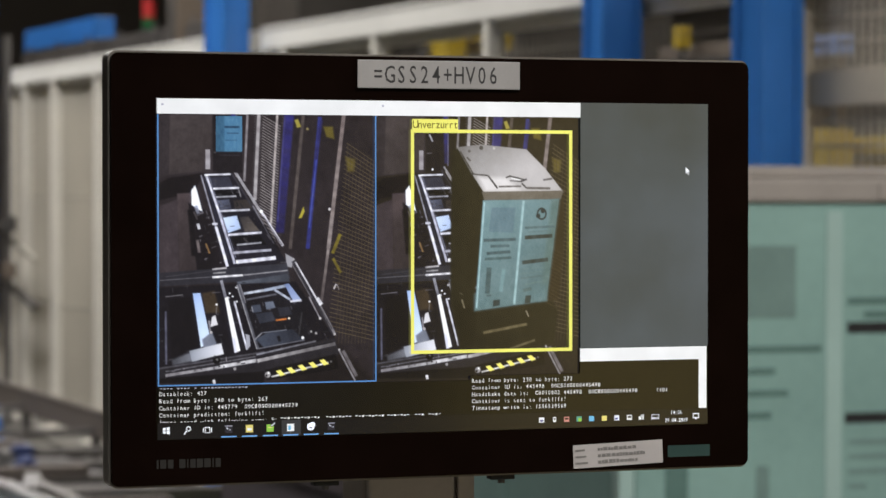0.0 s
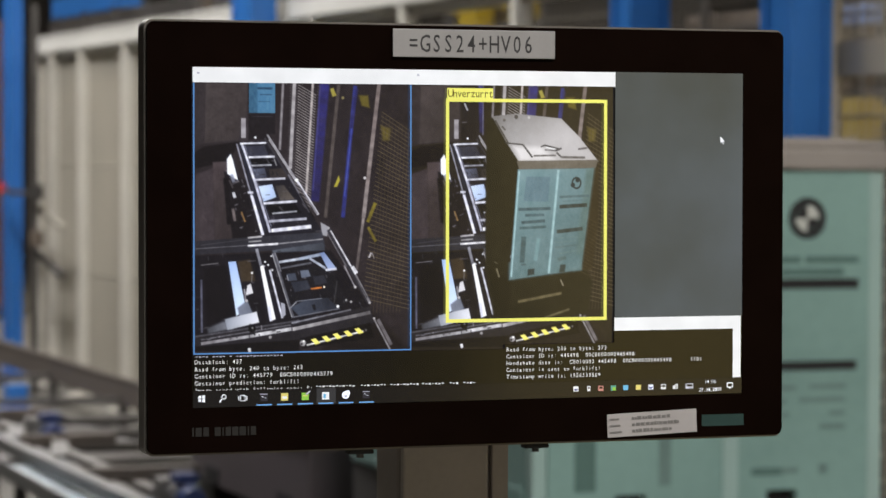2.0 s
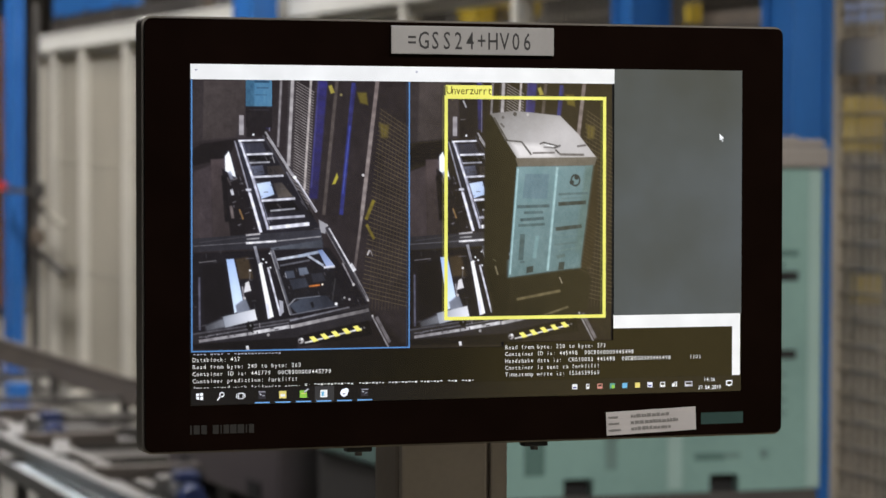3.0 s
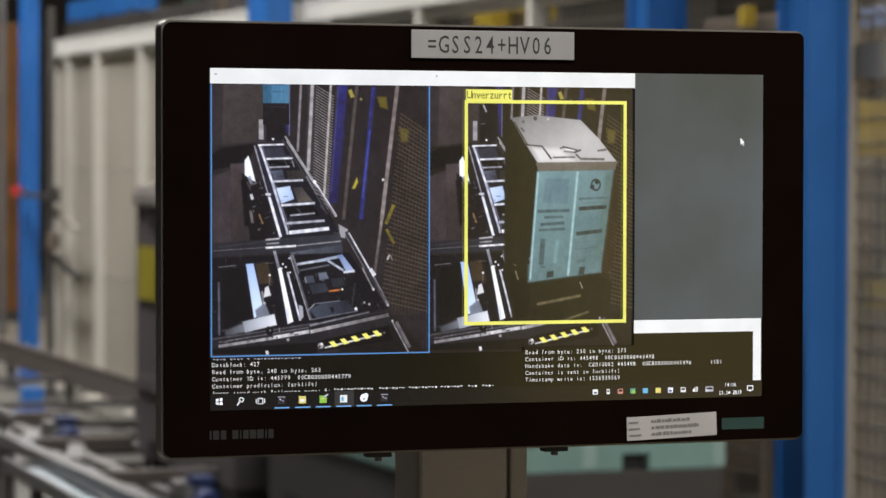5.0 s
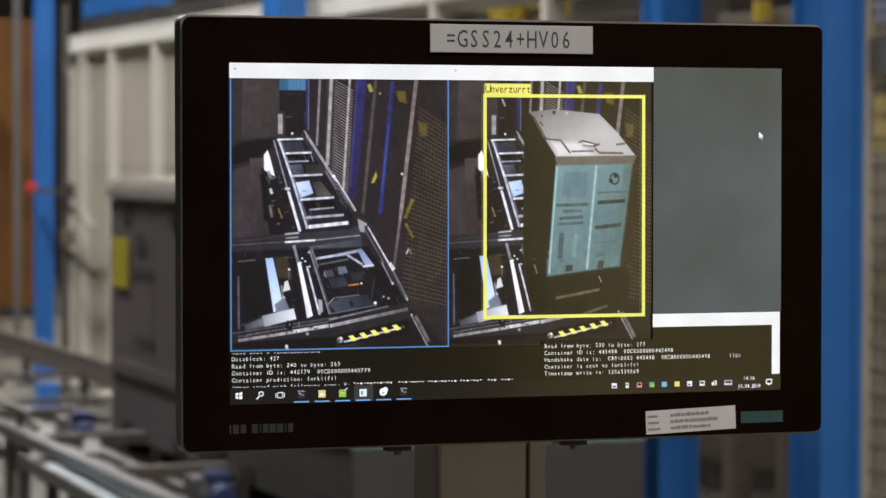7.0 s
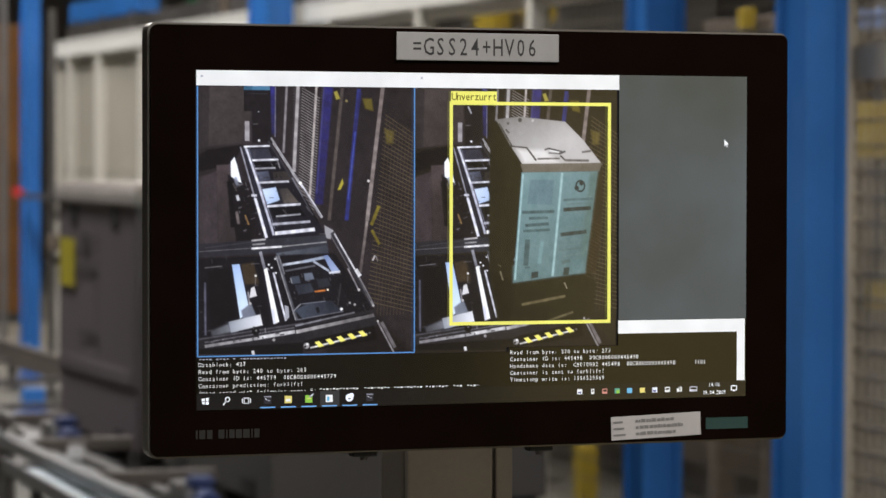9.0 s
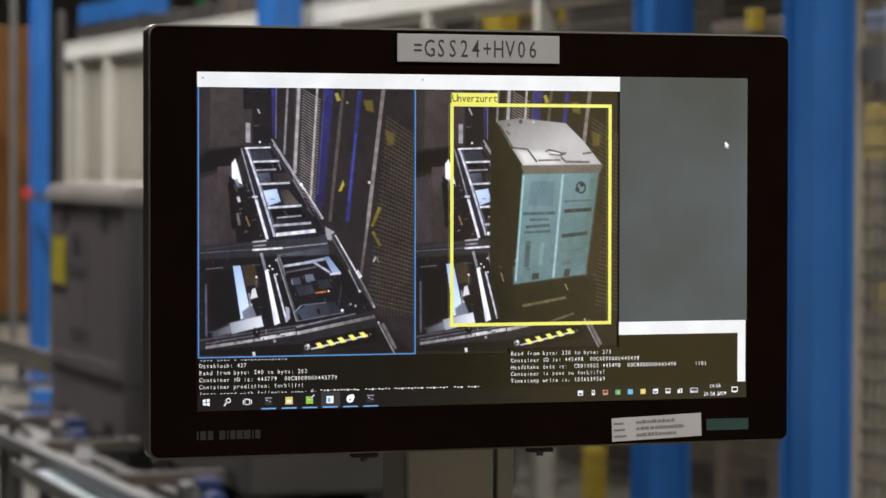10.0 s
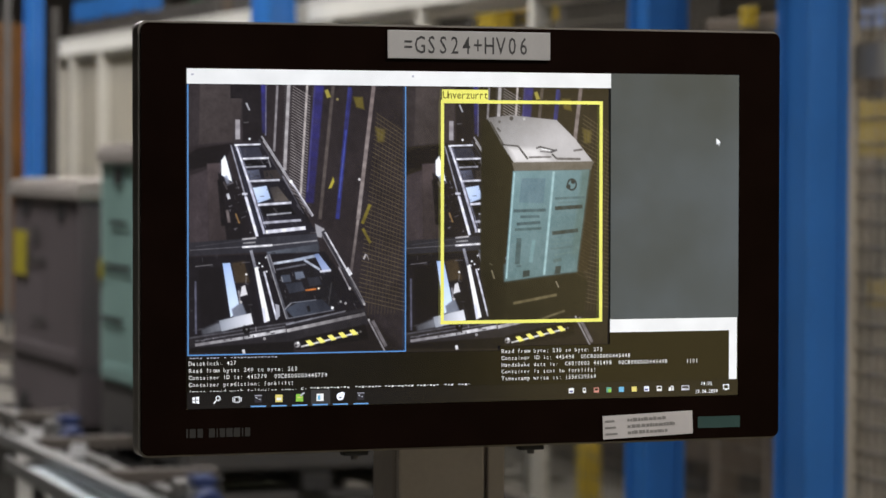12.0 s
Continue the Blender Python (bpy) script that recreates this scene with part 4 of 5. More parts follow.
# ---- load containers riding on the conveyor ----
def ring(bm, x, z, y, r0, r1, n=28):
    """A flat ring that faces -y, as a thin raised print."""
    vs = []
    for i in range(n):
        c, s = math.cos(6.28319 * i / n), math.sin(6.28319 * i / n)
        vs.append((bm.verts.new((x + r0 * c, y, z + r0 * s)), bm.verts.new((x + r1 * c, y, z + r1 * s))))
    for i in range(n):
        (a, b), (c, d2) = vs[i], vs[(i + 1) % n]
        bm.faces.new((a, b, d2, c))
    return bm


def quarter(bm, x, z, y, r, a0, n=8):
    vs = [bm.verts.new((x, y, z))] + [bm.verts.new((x + r * math.cos(a0 + 1.5708 * i / n), y, z + r * math.sin(a0 + 1.5708 * i / n))) for i in range(n + 1)]
    bm.faces.new(vs)
    return bm


BED = 0.27
RISE = 0.212
BASETRAY = mat("mid_grey_tray_plastic", (0.071, 0.065, 0.061), 0.6, vary=0.12, scale=3)


def load_container(height, length, body, pale, label, marked):
    """A folding container: skids, deck, four walls with posts, lid; origin at its near left foot."""
    W = 1.02
    c = thing("load_container", label, "container", (0, 0, 0), "containers on the conveyor")
    top = height - 0.085
    B = 0.34
    for x in (0.02, W / 2 - 0.06, W - 0.14):
        part("skid", box((x, 0.03, 0.0), (x + 0.12, length - 0.03, 0.03), 0.008), BASEGREY, c)
        for y in (0.04, length / 2 - 0.09, length - 0.22):
            part("foot_block", box((x, y, 0.031), (x + 0.12, y + 0.18, 0.09), 0.006), BASEGREY, c)
    tray = part("base_tray", box((0.004, 0.004, 0.091), (W - 0.004, length - 0.004, B), 0.01), BASETRAY if marked else body, c, "grey base tray")
    # Solid black blocks paint the dark inside the fork openings.
    for y in (0.2, length - 0.36):
        part("fork_pocket_shade", box((-0.002, y, 0.1), (0.003, y + 0.16, 0.16)), BLACK, tray)
    # near and far end walls with two fork notches each
    for y0, y1 in ((0.0, 0.03), (length - 0.03, length)):
        bm = bmesh.new()
        xs = [0.045, 0.236, 0.324, 0.676, 0.764, W - 0.045]
        for a, b in zip(xs, xs[1:]):
            low = B + 0.05 if (a, b) in ((0.236, 0.324), (0.676, 0.764)) else B + 0.001
            add_box(bm, (a, y0, low), (b, y1, top))
        bmesh.ops.remove_doubles(bm, verts=bm.verts[:], dist=1e-5)
        w = part("end_wall", bm, body, c)
        out = -0.004 if y0 == 0 else length + 0.004
        ya, yb = sorted((y0 if y0 == 0 else y1, out))
        part("centre_rib", box((0.545, ya, B + 0.012), (0.59, yb, top - 0.02), 0.0015), pale, w)
    # Black plates behind the notches stand in for the shade in them.
    for y0, y1, h in ((0.032, 0.06, B + 0.001), (length - 0.06, length - 0.032, B + 0.001)):
        for x in (0.232, 0.672):
            part("notch_shade", box((x, y0, h), (x + 0.096, y1, B + 0.06)), BLACK, c)
    for x0, x1, s in ((0.0, 0.028, -1), (W - 0.028, W, 1)):
        w = part("side_wall", box((x0, 0.046, B + 0.001), (x1, length - 0.046, top), 0.003), body, c)
        xa, xb = (x0 - 0.006, x0) if s < 0 else (x1, x1 + 0.006)
        part("side_rib", box((xa + 0.003 * (s < 0), length * 0.5 - 0.03, B + 0.08), (xb - 0.003 * (s > 0), length * 0.5 + 0.03, top - 0.12), 0.001), body, w)
        part("lower_band", box((xa, 0.05, B + 0.012), (xb, length - 0.05, B + 0.07), 0.002), body, w)
        # Latch slots are not cut; black blocks carry their inner shade.
        for f in (0.24, 0.78):
            part("latch_slot_shade", box((xa - 0.001, length * f - 0.06, top - 0.085), (xb + 0.001, length * f + 0.06, top - 0.015), 0.002), BLACK, w, "black block painted as the shade in a latch slot")
    for x in (0.0, W - 0.044):
        for y in (0.0, length - 0.044):
            part("corner_post", box((x, y + 0.0005, B + 0.001), (x + 0.044, y + 0.0435, top), 0.008), pale, c)
    # lid with a thick rim
    rim = part("lid_rim", box((-0.016, -0.016, top + 0.001), (W + 0.016, length + 0.016, top + 0.06), 0.01), LIDGREY, c, "grey lid rim")
    part("lid_step", box((-0.004, -0.004, top + 0.0605), (W + 0.004, length + 0.004, height - 0.004), 0.006), LIDGREY, c)
    part("lid_panel", box((0.05, 0.05, height - 0.0035), (W - 0.05, length - 0.05, height + 0.004), 0.003), LIDGREY, c)
    for x in (0.25, 0.68):
        part("lid_catch", box((x, -0.022, top + 0.008), (x + 0.07, -0.0165, top + 0.05), 0.002), LIDGREY, rim)
    # paper tag and prints on the side that faces the aisle
    part("side_tag", box((-0.0085, length - 0.36, 0.712), (-0.0062, length - 0.07, 0.922), 0.0005), YELLOWTAG, c, "yellow paper tag") if not marked else \
        part("side_tag", box((-0.0085, length - 0.07, 0.762), (-0.0062, length + 0.0, 0.842), 0.0005), YELLOWTAG, c, "yellow paper tag")
    bars = ((0.42, 0.78, 0.575, 0.595), (0.46, 0.8, 0.3, 0.318), (0.5, 0.62, 0.66, 0.74)) if not marked else ((0.1, 0.55, 0.595, 0.618), (0.06, 0.42, 0.375, 0.398), (0.2, 0.5, 0.78, 0.8))
    for a, b, z0, z1 in bars:
        part("side_print", box((-0.0075, length - b, z0 + RISE), (-0.0062, length - a, z1 + RISE)), BLACK if marked else BASEGREY, c)
    if marked:
        y = -0.0012
        def print_bar(x0, x1, z0, z1, m):
            part("print_bar", box((x0, y, z0 + RISE), (x1, -0.0002, z1 + RISE)), m, c)
        part("faded_label", box((0.17, y, 0.755 + RISE), (0.465, -0.0002, 0.93 + RISE), 0.0004), FADEDPRINT, c, "faded grey-green paper label")
        for i, (a, b) in enumerate(((0.1, 0.535), (0.16, 0.41), (0.12, 0.445), (0.12, 0.4))):
            print_bar(a, b, 0.672 - 0.053 * i, 0.688 - 0.053 * i, TEALPRINT)
        print_bar(0.12, 0.18, 0.19, 0.44, TEALPRINT)
        print_bar(0.36, 0.395, 0.2, 0.4, FADEDPRINT)
        for x0, x1, z in ((0.605, 0.77, 0.795), (0.785, 0.945, 0.795), (0.65, 0.9, 0.762)):
            print_bar(x0, x1, z - 0.01, z + 0.008, TEALPRINT)
        print_bar(0.605, 0.945, 0.716, 0.743, BLACK)
        print_bar(0.6, 0.94, 0.497, 0.522, BLACK)
        for i in range(4):
            print_bar(0.61, (0.76, 0.73, 0.74, 0.66)[i], 0.444 - 0.036 * i, 0.457 - 0.036 * i, FADEDPRINT)
            print_bar((0.8, 0.77, 0.86, 0.83)[i], 0.91, 0.446 - 0.036 * i, 0.46 - 0.036 * i, FADEDPRINT)
        print_bar(0.63, 0.72, 0.218, 0.238, TEALPRINT)
        print_bar(0.72, 0.77, 0.222, 0.236, FADEDPRINT)
        print_bar(0.83, 0.855, 0.218, 0.245, FADEDPRINT)
        # round maker's mark: dark ring, quartered disc
        logo = part("round_mark", ring(bmesh.new(), 0.79, 0.905 + RISE, -0.0008, 0.036, 0.056), BLACK, c, "round black and white mark")
        bm = bmesh.new()
        quarter(bm, 0.79, 0.905 + RISE, -0.0008, 0.035, 0)
        quarter(bm, 0.79, 0.905 + RISE, -0.0008, 0.035, 3.14159)
        part("pale_quarters", bm, WHITEPRINT, logo)
        bm = bmesh.new()
        quarter(bm, 0.79, 0.905 + RISE, -0.0008, 0.035, 1.5708)
        quarter(bm, 0.79, 0.905 + RISE, -0.0008, 0.035, 4.71239)
        part("dark_quarters", bm, BLACK, logo)
    return c


green_box = load_container(1.33, 1.5, GREEN, GREENLIGHT, "mint green plastic load container with closed grey lid", True)
grey_box = load_container(1.167, 1.45, GREY, GREY, "grey brown plastic load container with closed lid", False)


# ---- roller conveyor ----
RAILBROWN = mat("brown_grey_rail_paint", (0.11, 0.092, 0.08), 0.55, vary=0.2, scale=3)
conveyor = thing("roller_conveyor", "grey steel roller conveyor under the containers", "conveyor", (0, 0, 0))
for x0, x1, z0, z1 in ((2.07, 2.11, 0.17, 0.268), (3.17, 3.21, 0.16, 0.3)):
    part("side_rail", box((x0, 1.5, z0), (x1, 21, z1), 0.005), RAILBROWN, conveyor)
    part("rail_cap", box((x0 - 0.006, 1.5, z1 + 0.0005), (x1 + 0.006, 21, z1 + 0.008)), RAILBROWN if x0 > 3 else PALEFRAME, conveyor)
ROLLER = bpy.data.meshes.new("roller")
bm = rod((2.112, 0, 0), (3.168, 0, 0), 0.024, 14)
bm.to_mesh(ROLLER)
bm.free()
ROLLER.materials.append(STEEL)
for i in range(17):
    r = new("roller", ROLLER)
    r.location = (0, 1.8 + 0.65 * i, 0.2455)
    r.parent = conveyor
for i in range(11):
    y = 1.45 + 1.78 * i + 0.08
    for x, h in ((2.09, 0.169), (3.19, 0.159)):
        leg = part("leg", box((x - 0.025, y - 0.03, 0.012), (x + 0.025, y + 0.03, h), 0.004), FRAMEGREY, conveyor)
        part("foot", box((x - 0.07, y - 0.07, 0), (x + 0.07, y + 0.07, 0.0118), 0.002), STEEL, leg)
    part("cross_bar", box((2.112, y - 0.025, 0.172), (3.168, y + 0.025, 0.205), 0.003), FRAMEGREY, conveyor)
CAP = bpy.data.meshes.new("bearing_cap")
bm = box((2.05, 0, 0.21), (2.0695, 0.045, 0.25), 0.004)
bm.to_mesh(CAP)
bm.free()
CAP.materials.append(PALEFRAME)
for i in range(30):
    k = new("bearing_cap", CAP)
    k.location = (0, 1.78 + 0.65 * i, 0)
    k.parent = conveyor

foot = thing("support_foot", "bright blue painted steel support foot under the conveyor", "support", (2.87, 15.6, 0))
part("block", box((0, 0, 0.0125), (0.13, 0.12, 0.15), 0.006), BLUE, foot)
part("foot_plate", box((-0.03, -0.03, 0), (0.16, 0.15, 0.012), 0.002), BLUE, foot)

# side track in front of the conveyor: rails, cross members, guide plates
track = thing("side_track", "galvanised steel transfer track beside the roller conveyor", "conveyor", (0, 0, 0))
for x, z in ((1.48, 0.5), (1.8, 0.36)):
    part("track_rail", box((x - 0.025, 5.0, z - 0.05), (x + 0.025, 15.0, z), 0.006), GALV, track)
    for y in (5.3, 7.2, 9.1, 11.0, 12.9, 14.7):
        lg = part("track_leg", box((x - 0.022, y - 0.022, 0.012), (x + 0.022, y + 0.022, z - 0.051), 0.003), FRAMEGREY, track)
        part("track_foot", box((x - 0.06, y - 0.06, 0), (x + 0.06, y + 0.06, 0.0118), 0.002), STEEL, lg)
for y in (6.3, 8.2, 9.45, 10.62, 12.4):
    part("cross_member", box((1.506, y - 0.03, 0.402), (2.04, y + 0.03, 0.449), 0.004), RAILBROWN, track)
part("guide_plate", beam((1.45, 6.9, 0.415), (1.45, 8.45, 0.435), 0.22, 0.012), SHEET, track, "bright galvanised guide plate")
part("lower_plate", beam((1.56, 6.9, 0.4), (1.56, 8.1, 0.4), 0.09, 0.012), SHEET, track)
part("guide_lip", beam((1.335, 6.9, 0.44), (1.335, 8.45, 0.46), 0.01, 0.05), GALV, track)
for y in (6.9, 8.2):
    part("plate_strut", box((1.38, y - 0.02, 0.012), (1.42, y + 0.02, 0.4), 0.003), FRAMEGREY, track)
for y, dz in ((8.5, 0.0), (9.3, -0.01), (10.6, 0.01), (11.9, 0.0)):
    part("deflector", beam((1.6, y, 0.46 + dz), (1.72, y + 0.5, 0.462 + dz), 0.06, 0.012), GALV, track)
part("hold_down_bar", beam((1.48, 9.0, 0.57), (1.48, 12.6, 0.57), 0.025, 0.025), PALEFRAME, track)
for y in (9.2, 10.8, 12.4):
    part("bar_stub", box((1.47, y - 0.012, 0.501), (1.49, y + 0.012, 0.557)), PALEFRAME, track)


def drive_motor(x, y, z, cap):
    m = thing("drive_motor", "small geared drive motor with blue cap on the track", "motor", (x, y, z), "drive motors")
    part("gearbox", box((-0.06, -0.07, 0), (0.06, 0.07, 0.12), 0.01), PALEFRAME, m)
    part("motor_body", rod((0, -0.071, 0.06), (0, -0.22, 0.06), 0.05, 16), GALV, m)
    part("fan_cap", rod((0, -0.221, 0.06), (0, -0.27, 0.06), 0.054, 16, 0.045), cap, m)
    part("terminal_box", box((-0.04, -0.19, 0.112), (0.04, -0.1, 0.15), 0.006), cap, m)
    part("cable_gland", rod((0.041, -0.145, 0.13), (0.07, -0.145, 0.13), 0.01, 8), BLACK, m)
    part("support_post", box((-0.02, -0.02, -z), (0.02, 0.02, -0.001)), FRAMEGREY, m)
    return m


drive_motor(1.92, 8.1, 0.3, NAVY)
drive_motor(1.93, 10.3, 0.32, NAVY)

# drive units standing on the floor below the rollers
for x, y, l, h, m, word in ((2.35, 9.4, 1.3, 0.14, MOSS, "dark green"), (2.35, 11.2, 1.1, 0.13, DARKMACH, "black"), (2.4, 5.9, 1.0, 0.13, DARKMACH, "black")):
    u = thing("drive_unit", word + " drive unit on the floor under the conveyor", "machine", (x, y, 0))
    part("casing", box((0, 0, 0.02), (0.6, l, h), 0.012), m, u)
    part("base_frame", box((-0.02, -0.02, 0), (0.62, l + 0.02, 0.0195)), FRAMEGREY, u)
    part("belt_guard", box((0.601, 0.1, 0.03), (0.66, l * 0.6, h * 0.8), 0.006), FRAMEGREY, u)


# sheets added between the drive units; dark ones paint the shade below the rollers
for y0, y1 in ((6.95, 9.34), (10.76, 11.14), (12.36, 14.4)):
    dt = thing("floor_sheet", ("dark shade-coloured" if y0 < 12 else "pale grey") + " sheet added on the floor under the conveyor", "tray", (2.14, y0, 0), "drip trays")
    part("pan", box((0, 0, 0), (0.98, y1 - y0, 0.012)), MOSS if y0 < 8 else DARKMACH if y0 < 12 else PALEFRAME, dt)
    for x in (0, 0.97):
        part("rim", box((x, 0, 0.0125), (x + 0.01, y1 - y0, 0.05)), DARKMACH, dt)
    part("end_rim", box((0.011, 0, 0.0125), (0.969, 0.01, 0.05)), DARKMACH, dt)


# ---- machines behind the fence ----
def cabinet(x, y, w, l, h, m, word):
    c = thing("machine_cabinet", word + " machine cabinet behind the safety fence", "cabinet", (x, y, 0))
    part("plinth", box((0.02, 0.02, 0), (w - 0.02, l - 0.02, 0.099)), DARKMACH, c)
    part("carcass", box((0, 0, 0.1), (w, l, h), 0.01), m, c)
    n = max(1, round(l / 0.7))
    for i in range(n):
        dr = part("door", box((-0.02, l * i / n + 0.01, 0.14), (-0.0005, l * (i + 1) / n - 0.01, h - 0.04), 0.004), m, c)
        part("door_handle", box((-0.035, l * i / n + 0.06, h * 0.5), (-0.0205, l * i / n + 0.085, h * 0.5 + 0.14), 0.003), BLACK, dr)
    return c


for x, y, w, l, h, m, word in ((5.0, 2.6, 0.8, 1.6, 1.5, BROWNMACH, "brown"), (5.4, 4.6, 0.9, 1.2, 2.6, DARKMACH, "black"), (4.9, 6.2, 0.7, 1.6, 1.2, BROWNMACH, "brown"),
                               (5.6, 8.2, 0.9, 1.8, 2.4, DARKMACH, "black"), (5.0, 10.4, 0.8, 2.2, 1.9, BROWNMACH, "brown"), (5.3, 13.0, 0.9, 1.6, 2.6, DARKMACH, "black"),
                               (4.8, 15.2, 0.8, 2.2, 1.4, BROWNMACH, "brown"), (5.6, 18.0, 1.0, 2.0, 2.2, BROWNMACH, "brown"), (6.6, 21.0, 1.2, 3.0, 3.2, DARKMACH, "black")):
    cabinet(x, y, w, l, h, m, word)


def yellow_gantry(x, y, h, reach, m=YELLOW, word="yellow", slide=0.35, head=0.22, bar=None, low=-0.05, deep=0.12):
    """A small handling gantry: two posts, a beam, a carriage with a gripper."""
    g = thing("handling_gantry", word + " painted handling gantry behind the safety fence", "gantry", (x, y, 0))
    for dy in (0, reach):
        p = part("post", box((0, dy, 0.015), (0.09, dy + 0.09, h), 0.006), BROWNMACH if m == YELLOW else m, g)
        part("post_foot", box((-0.06, dy - 0.06, 0), (0.15, dy + 0.15, 0.0148), 0.003), DARKMACH, p)
    part("cross_beam", box((0.01, -0.1, h + 0.001), (0.08, reach + 0.2, h + 0.11), 0.006), bar or m, g)
    part("rail", box((-0.02, -0.1, h + 0.03), (0.0095, reach + 0.2, h + 0.05)), STEEL, g)
    car = part("carriage", box((-deep, reach * slide, h + low), (-0.021, reach * slide + head, h + 0.14), 0.01), m, g)
    part("spindle", rod((-0.045, reach * slide + head / 2, h - 0.5), (-0.045, reach * slide + head / 2, h + low - 0.001), min(0.03, head / 3), 12), STEEL, car)
    part("gripper", box((-0.1, reach * slide + 0.1 * head, h - 0.6), (-0.01, reach * slide + 0.9 * head, h - 0.501), 0.006), m, car)
    part("brace", beam((0.045, 0.1, h - 0.45), (0.045, 0.45, h - 0.02), 0.05, 0.05), BROWNMACH if m == YELLOW else m, g)
    return g, car


near, _ = yellow_gantry(4.4, 7.2, 1.62, 0.55, slide=0.6, head=0.12, low=-0.06)
# Two far bluish glints, put into pale blue blocks on added masts.
GLINTBLUE = mat("pale_blue_glint_paint", (0.3, 0.45, 0.85), 0.3, vary=0.1, scale=20)
for y in (0.53, 0.69):
    mast = part("glint_mast", box((0.02, y - 0.015, 1.7305), (0.05, y + 0.015, 2.035), 0.003), BROWNMACH, near)
    part("glint_block", box((0.0, y - 0.03, 2.0355), (0.07, y + 0.03, 2.11), 0.008), GLINTBLUE, mast, "pale blue block standing in for a bluish glint")
_, lift_head = yellow_gantry(4.45, 8.68, 2.02, 0.5, slide=0.24, head=0.07, bar=BROWNMACH, low=0.05, deep=0.07)
yellow_gantry(4.45, 11.3, 2.2, 0.7)
yellow_gantry(4.4, 5.0, 1.6, 0.8, ORANGE, "amber")
yellow_gantry(4.3, 15.0, 1.5, 1.4)
yellow_gantry(4.15, 24.0, 2.1, 0.8, ORANGE, "orange")
yellow_gantry(5.2, 27.0, 1.7, 0.9, ORANGE, "orange")
for y in (10.05, 11.3):
    b = thing("guard_block", "yellow painted guard block on the floor behind the fence", "guard block", (4.2, y, 0), "guard blocks")
    part("block", box((0, 0, 0.012), (0.09, 0.1, 0.3), 0.02), YELLOW, b)
    part("plate", box((-0.03, -0.03, 0), (0.12, 0.13, 0.0118), 0.003), DARKMACH, b)

cabinet(4.24, 25.2, 0.6, 1.4, 2.75, RUST, "rust orange")

# unseen ochre block with doors, added so the display mirrors an olive tone
housing = thing("reflector_block", "unseen ochre block added for the olive reflection in the display", "machine", (1.9, -5.9, 0))
part("body", box((0, 0, 0.08), (3.2, 0.8, 2.5), 0.02), OCHRE, housing)
part("plinth", box((0.03, 0.03, 0), (3.17, 0.77, 0.079)), DARKMACH, housing)
for i in range(3):
    dr = part("door", box((0.04 + i * 1.05, 0.801, 0.14), (1.04 + i * 1.05, 0.82, 2.44), 0.004), OCHRE, housing)
    part("door_handle", box((0.1 + i * 1.05, 0.821, 1.1), (0.13 + i * 1.05, 0.85, 1.28), 0.004), BLACK, dr)

# high blue carrier beam with dark cable basket under it
gantry = thing("overhead_carrier", "blue overhead carrier beam with dark basket behind the fence", "carrier beam", (0, 0, 0))
part("beam", box((4.42, 19.1, 2.6), (4.58, 21.4, 2.76), 0.006), BLUE, gantry)
part("basket", box((4.4, 16, 2.34), (4.62, 21.4, 2.58), 0.01), DARKMACH, gantry)
for y in (16.1, 21.2):
    p = part("beam_post", box((4.63, y, 0.015), (4.75, y + 0.12, 2.8), 0.005), DARKMACH, gantry)
    part("post_foot", box((4.58, y - 0.05, 0), (4.8, y + 0.17, 0.0148)), DARKMACH, p)
for i in range(6):
    part("hanger", box((4.39, 16.3 + i * 0.95, 2.34), (4.3995, 16.36 + i * 0.95, 2.62)), FRAMEGREY, gantry)

# brown machine columns and a signal beacon behind the fence
for x, y, w, h, m in ((4.35, 16.55, 0.26, 4.2, BROWNMACH), (4.6, 18.5, 0.2, 2.62, GUARDBEIGE)):
    mc = thing("machine_column", ("brown" if m == BROWNMACH else "beige") + " painted machine column behind the safety fence", "column", (x, y, 0))
    part("shaft", box((0, 0, 0.015), (w, w, h), 0.01), m, mc)
    part("foot", box((-0.06, -0.06, 0), (w + 0.06, w + 0.06, 0.0145), 0.003), DARKMACH, mc)
    part("cable_channel", box((-0.03, 0.06, 0.3), (-0.0005, 0.13, h - 0.2), 0.003), FRAMEGREY, mc)
beacon = thing("signal_beacon", "red and green signal beacon on the beige machine column", "signal light", (4.7, 18.6, 2.6205))
part("beacon_foot", rod((0, 0, 0), (0, 0, 0.03), 0.05, 16), BLACK, beacon)
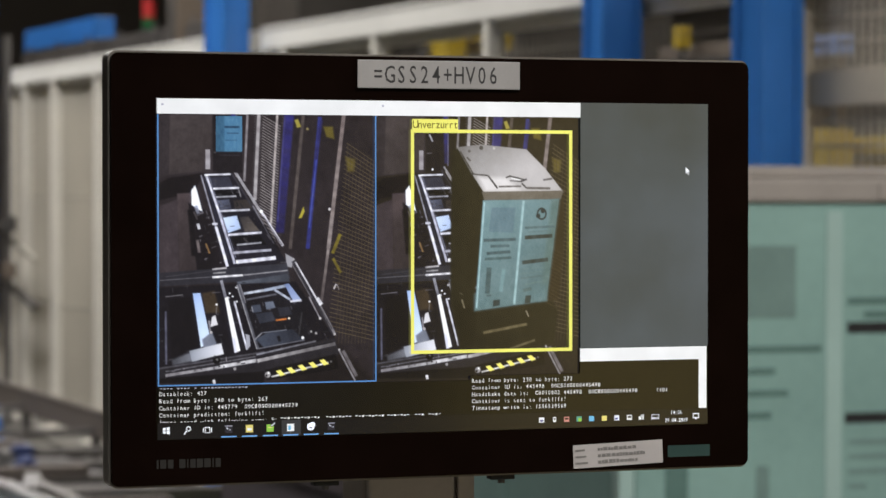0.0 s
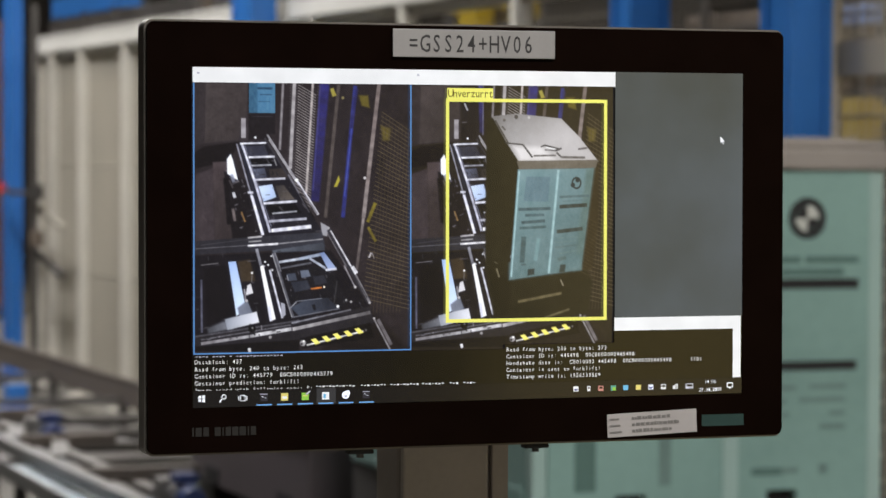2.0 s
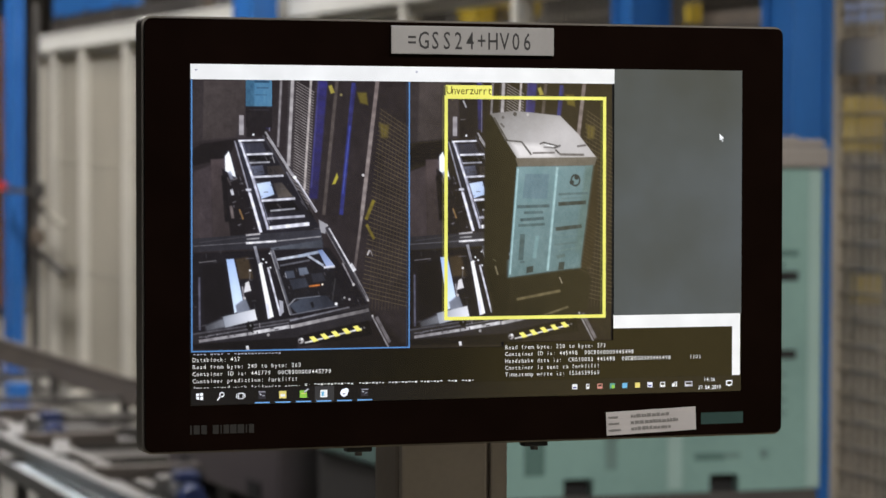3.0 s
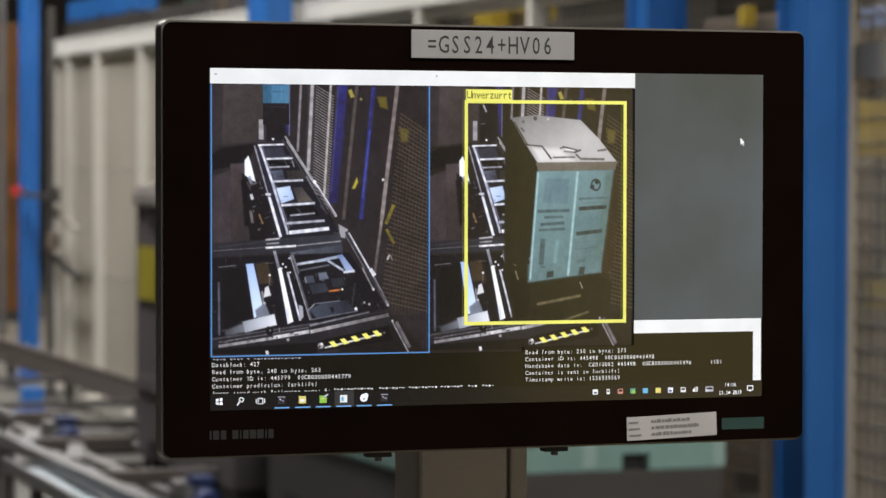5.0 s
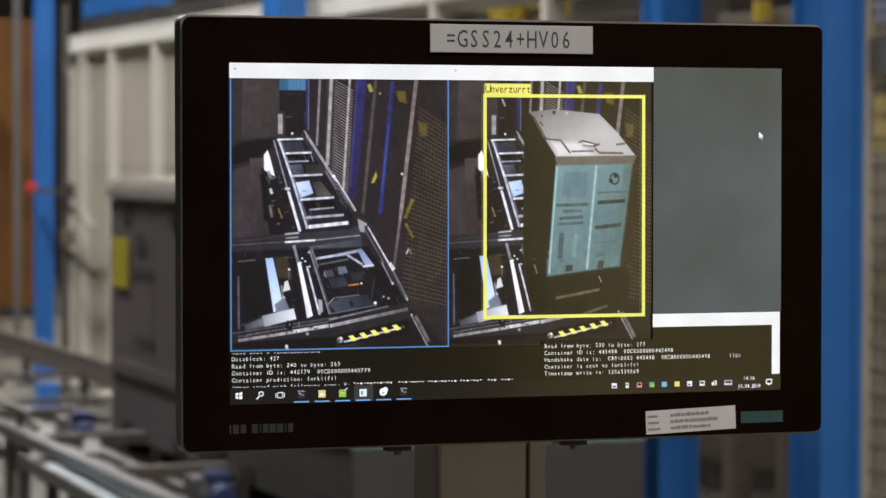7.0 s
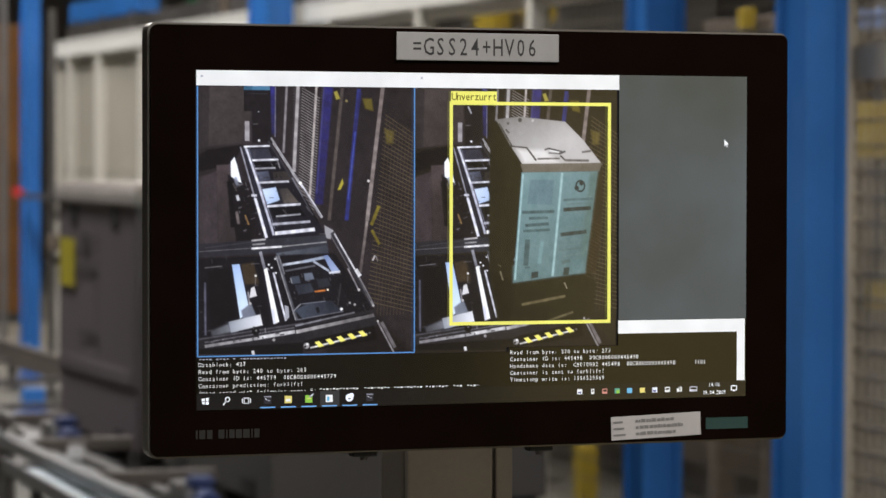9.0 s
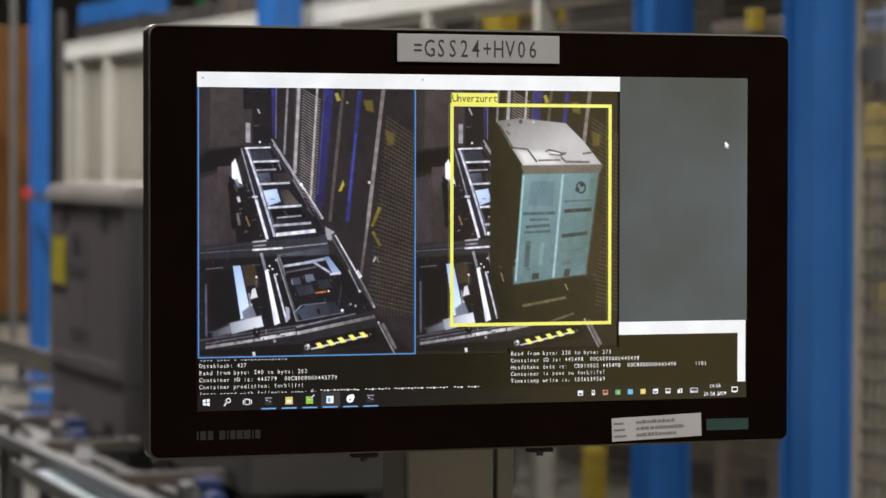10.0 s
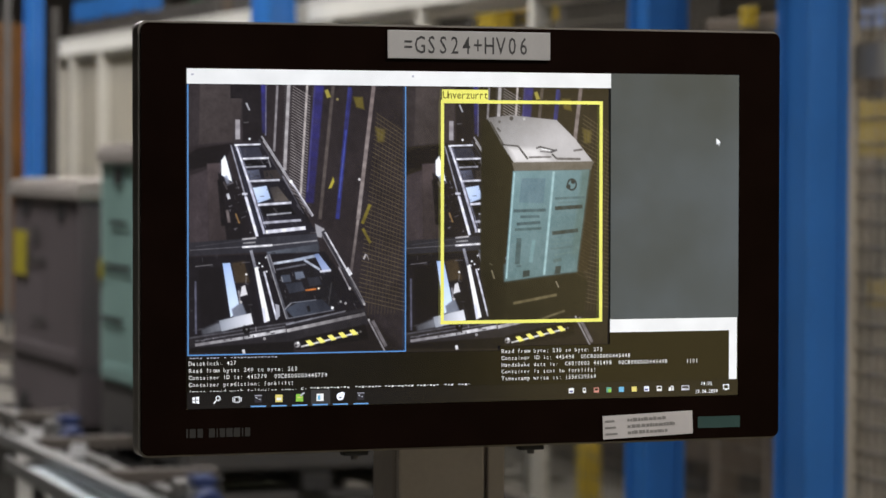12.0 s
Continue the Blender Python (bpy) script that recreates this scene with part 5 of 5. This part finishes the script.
part("green_ring", rod((0, 0, 0.0305), (0, 0, 0.11), 0.045, 16), mat("dark_green_lens", (0.01, 0.09, 0.03), 0.3), beacon, "dark green lens")
part("red_ring", rod((0, 0, 0.1105), (0, 0, 0.24), 0.045, 16), RED, beacon, "red lens")

# control station at the far end: beige post, bracket arms, red lamp head
station = thing("control_post", "grey control post with bracket arms and a red button", "control post", (3.33, 16.98, 0))
part("post", box((0, 0, 0.012), (0.03, 0.1, 2.5), 0.004), FRAMEGREY, station)
part("post_foot", box((-0.05, -0.05, 0), (0.11, 0.25, 0.0118)), FRAMEGREY, station)
for z in (1.36, 1.06):
    part("sensor_box", box((-0.03, -0.16, z - 0.12), (0.03, -0.0005, z - 0.02), 0.008), BASEGREY if z > 1.2 else BROWNMACH, station)
    part("bracket_arm", beam((0.03, 0.1, z - 0.16), (0.1, -0.42, z - 0.3), 0.03, 0.04), MESHBEIGE if z > 1.2 else FRAMEGREY, station)
part("button_arm", beam((0.015, 0.1, 1.28), (-0.02, 0.92, 1.28), 0.03, 0.03), FRAMEGREY, station)
part("red_button", rod((-0.02, 0.921, 1.3), (-0.05, 0.86, 1.31), 0.035, 16), RED, station, "red emergency button")
far_post = thing("fence_post", "beige fence post at the far end of the line", "post", (3.55, 19.75, 0))
part("post", box((0, 0, 0.012), (0.045, 0.05, 4.2), 0.004), PALEFRAME, far_post)
part("post_foot", box((-0.05, -0.05, 0), (0.15, 0.15, 0.0118)), MESHBEIGE, far_post)


# ---- what moves ----
def motions():
    walk(lift_head, [(t, pose(0, dy, dz)) for t, dy, dz in ((0, 0.19, 0.04), (0.6, -0.076, 0.03), (1.1, -0.02, 0.22), (2.0, 0.24, 0.24), (2.7, 0.41, 0.03), (4.2, 0, 0), (12, 0, 0))])
    walk(green_box, [(t, pose(2.11, 4.46 + 0.365 * t, BED)) for t in (0, 6, 12)])
    walk(grey_box, [(t, pose(2.11, 6.39 + 0.365 * t, BED)) for t in (0, 6, 12)])
    walk(moving_image, [(t, pose(-3.0 * PX * t, 0, 8.4 * PX * t)) for t in (0, 6, 12)])


motions()
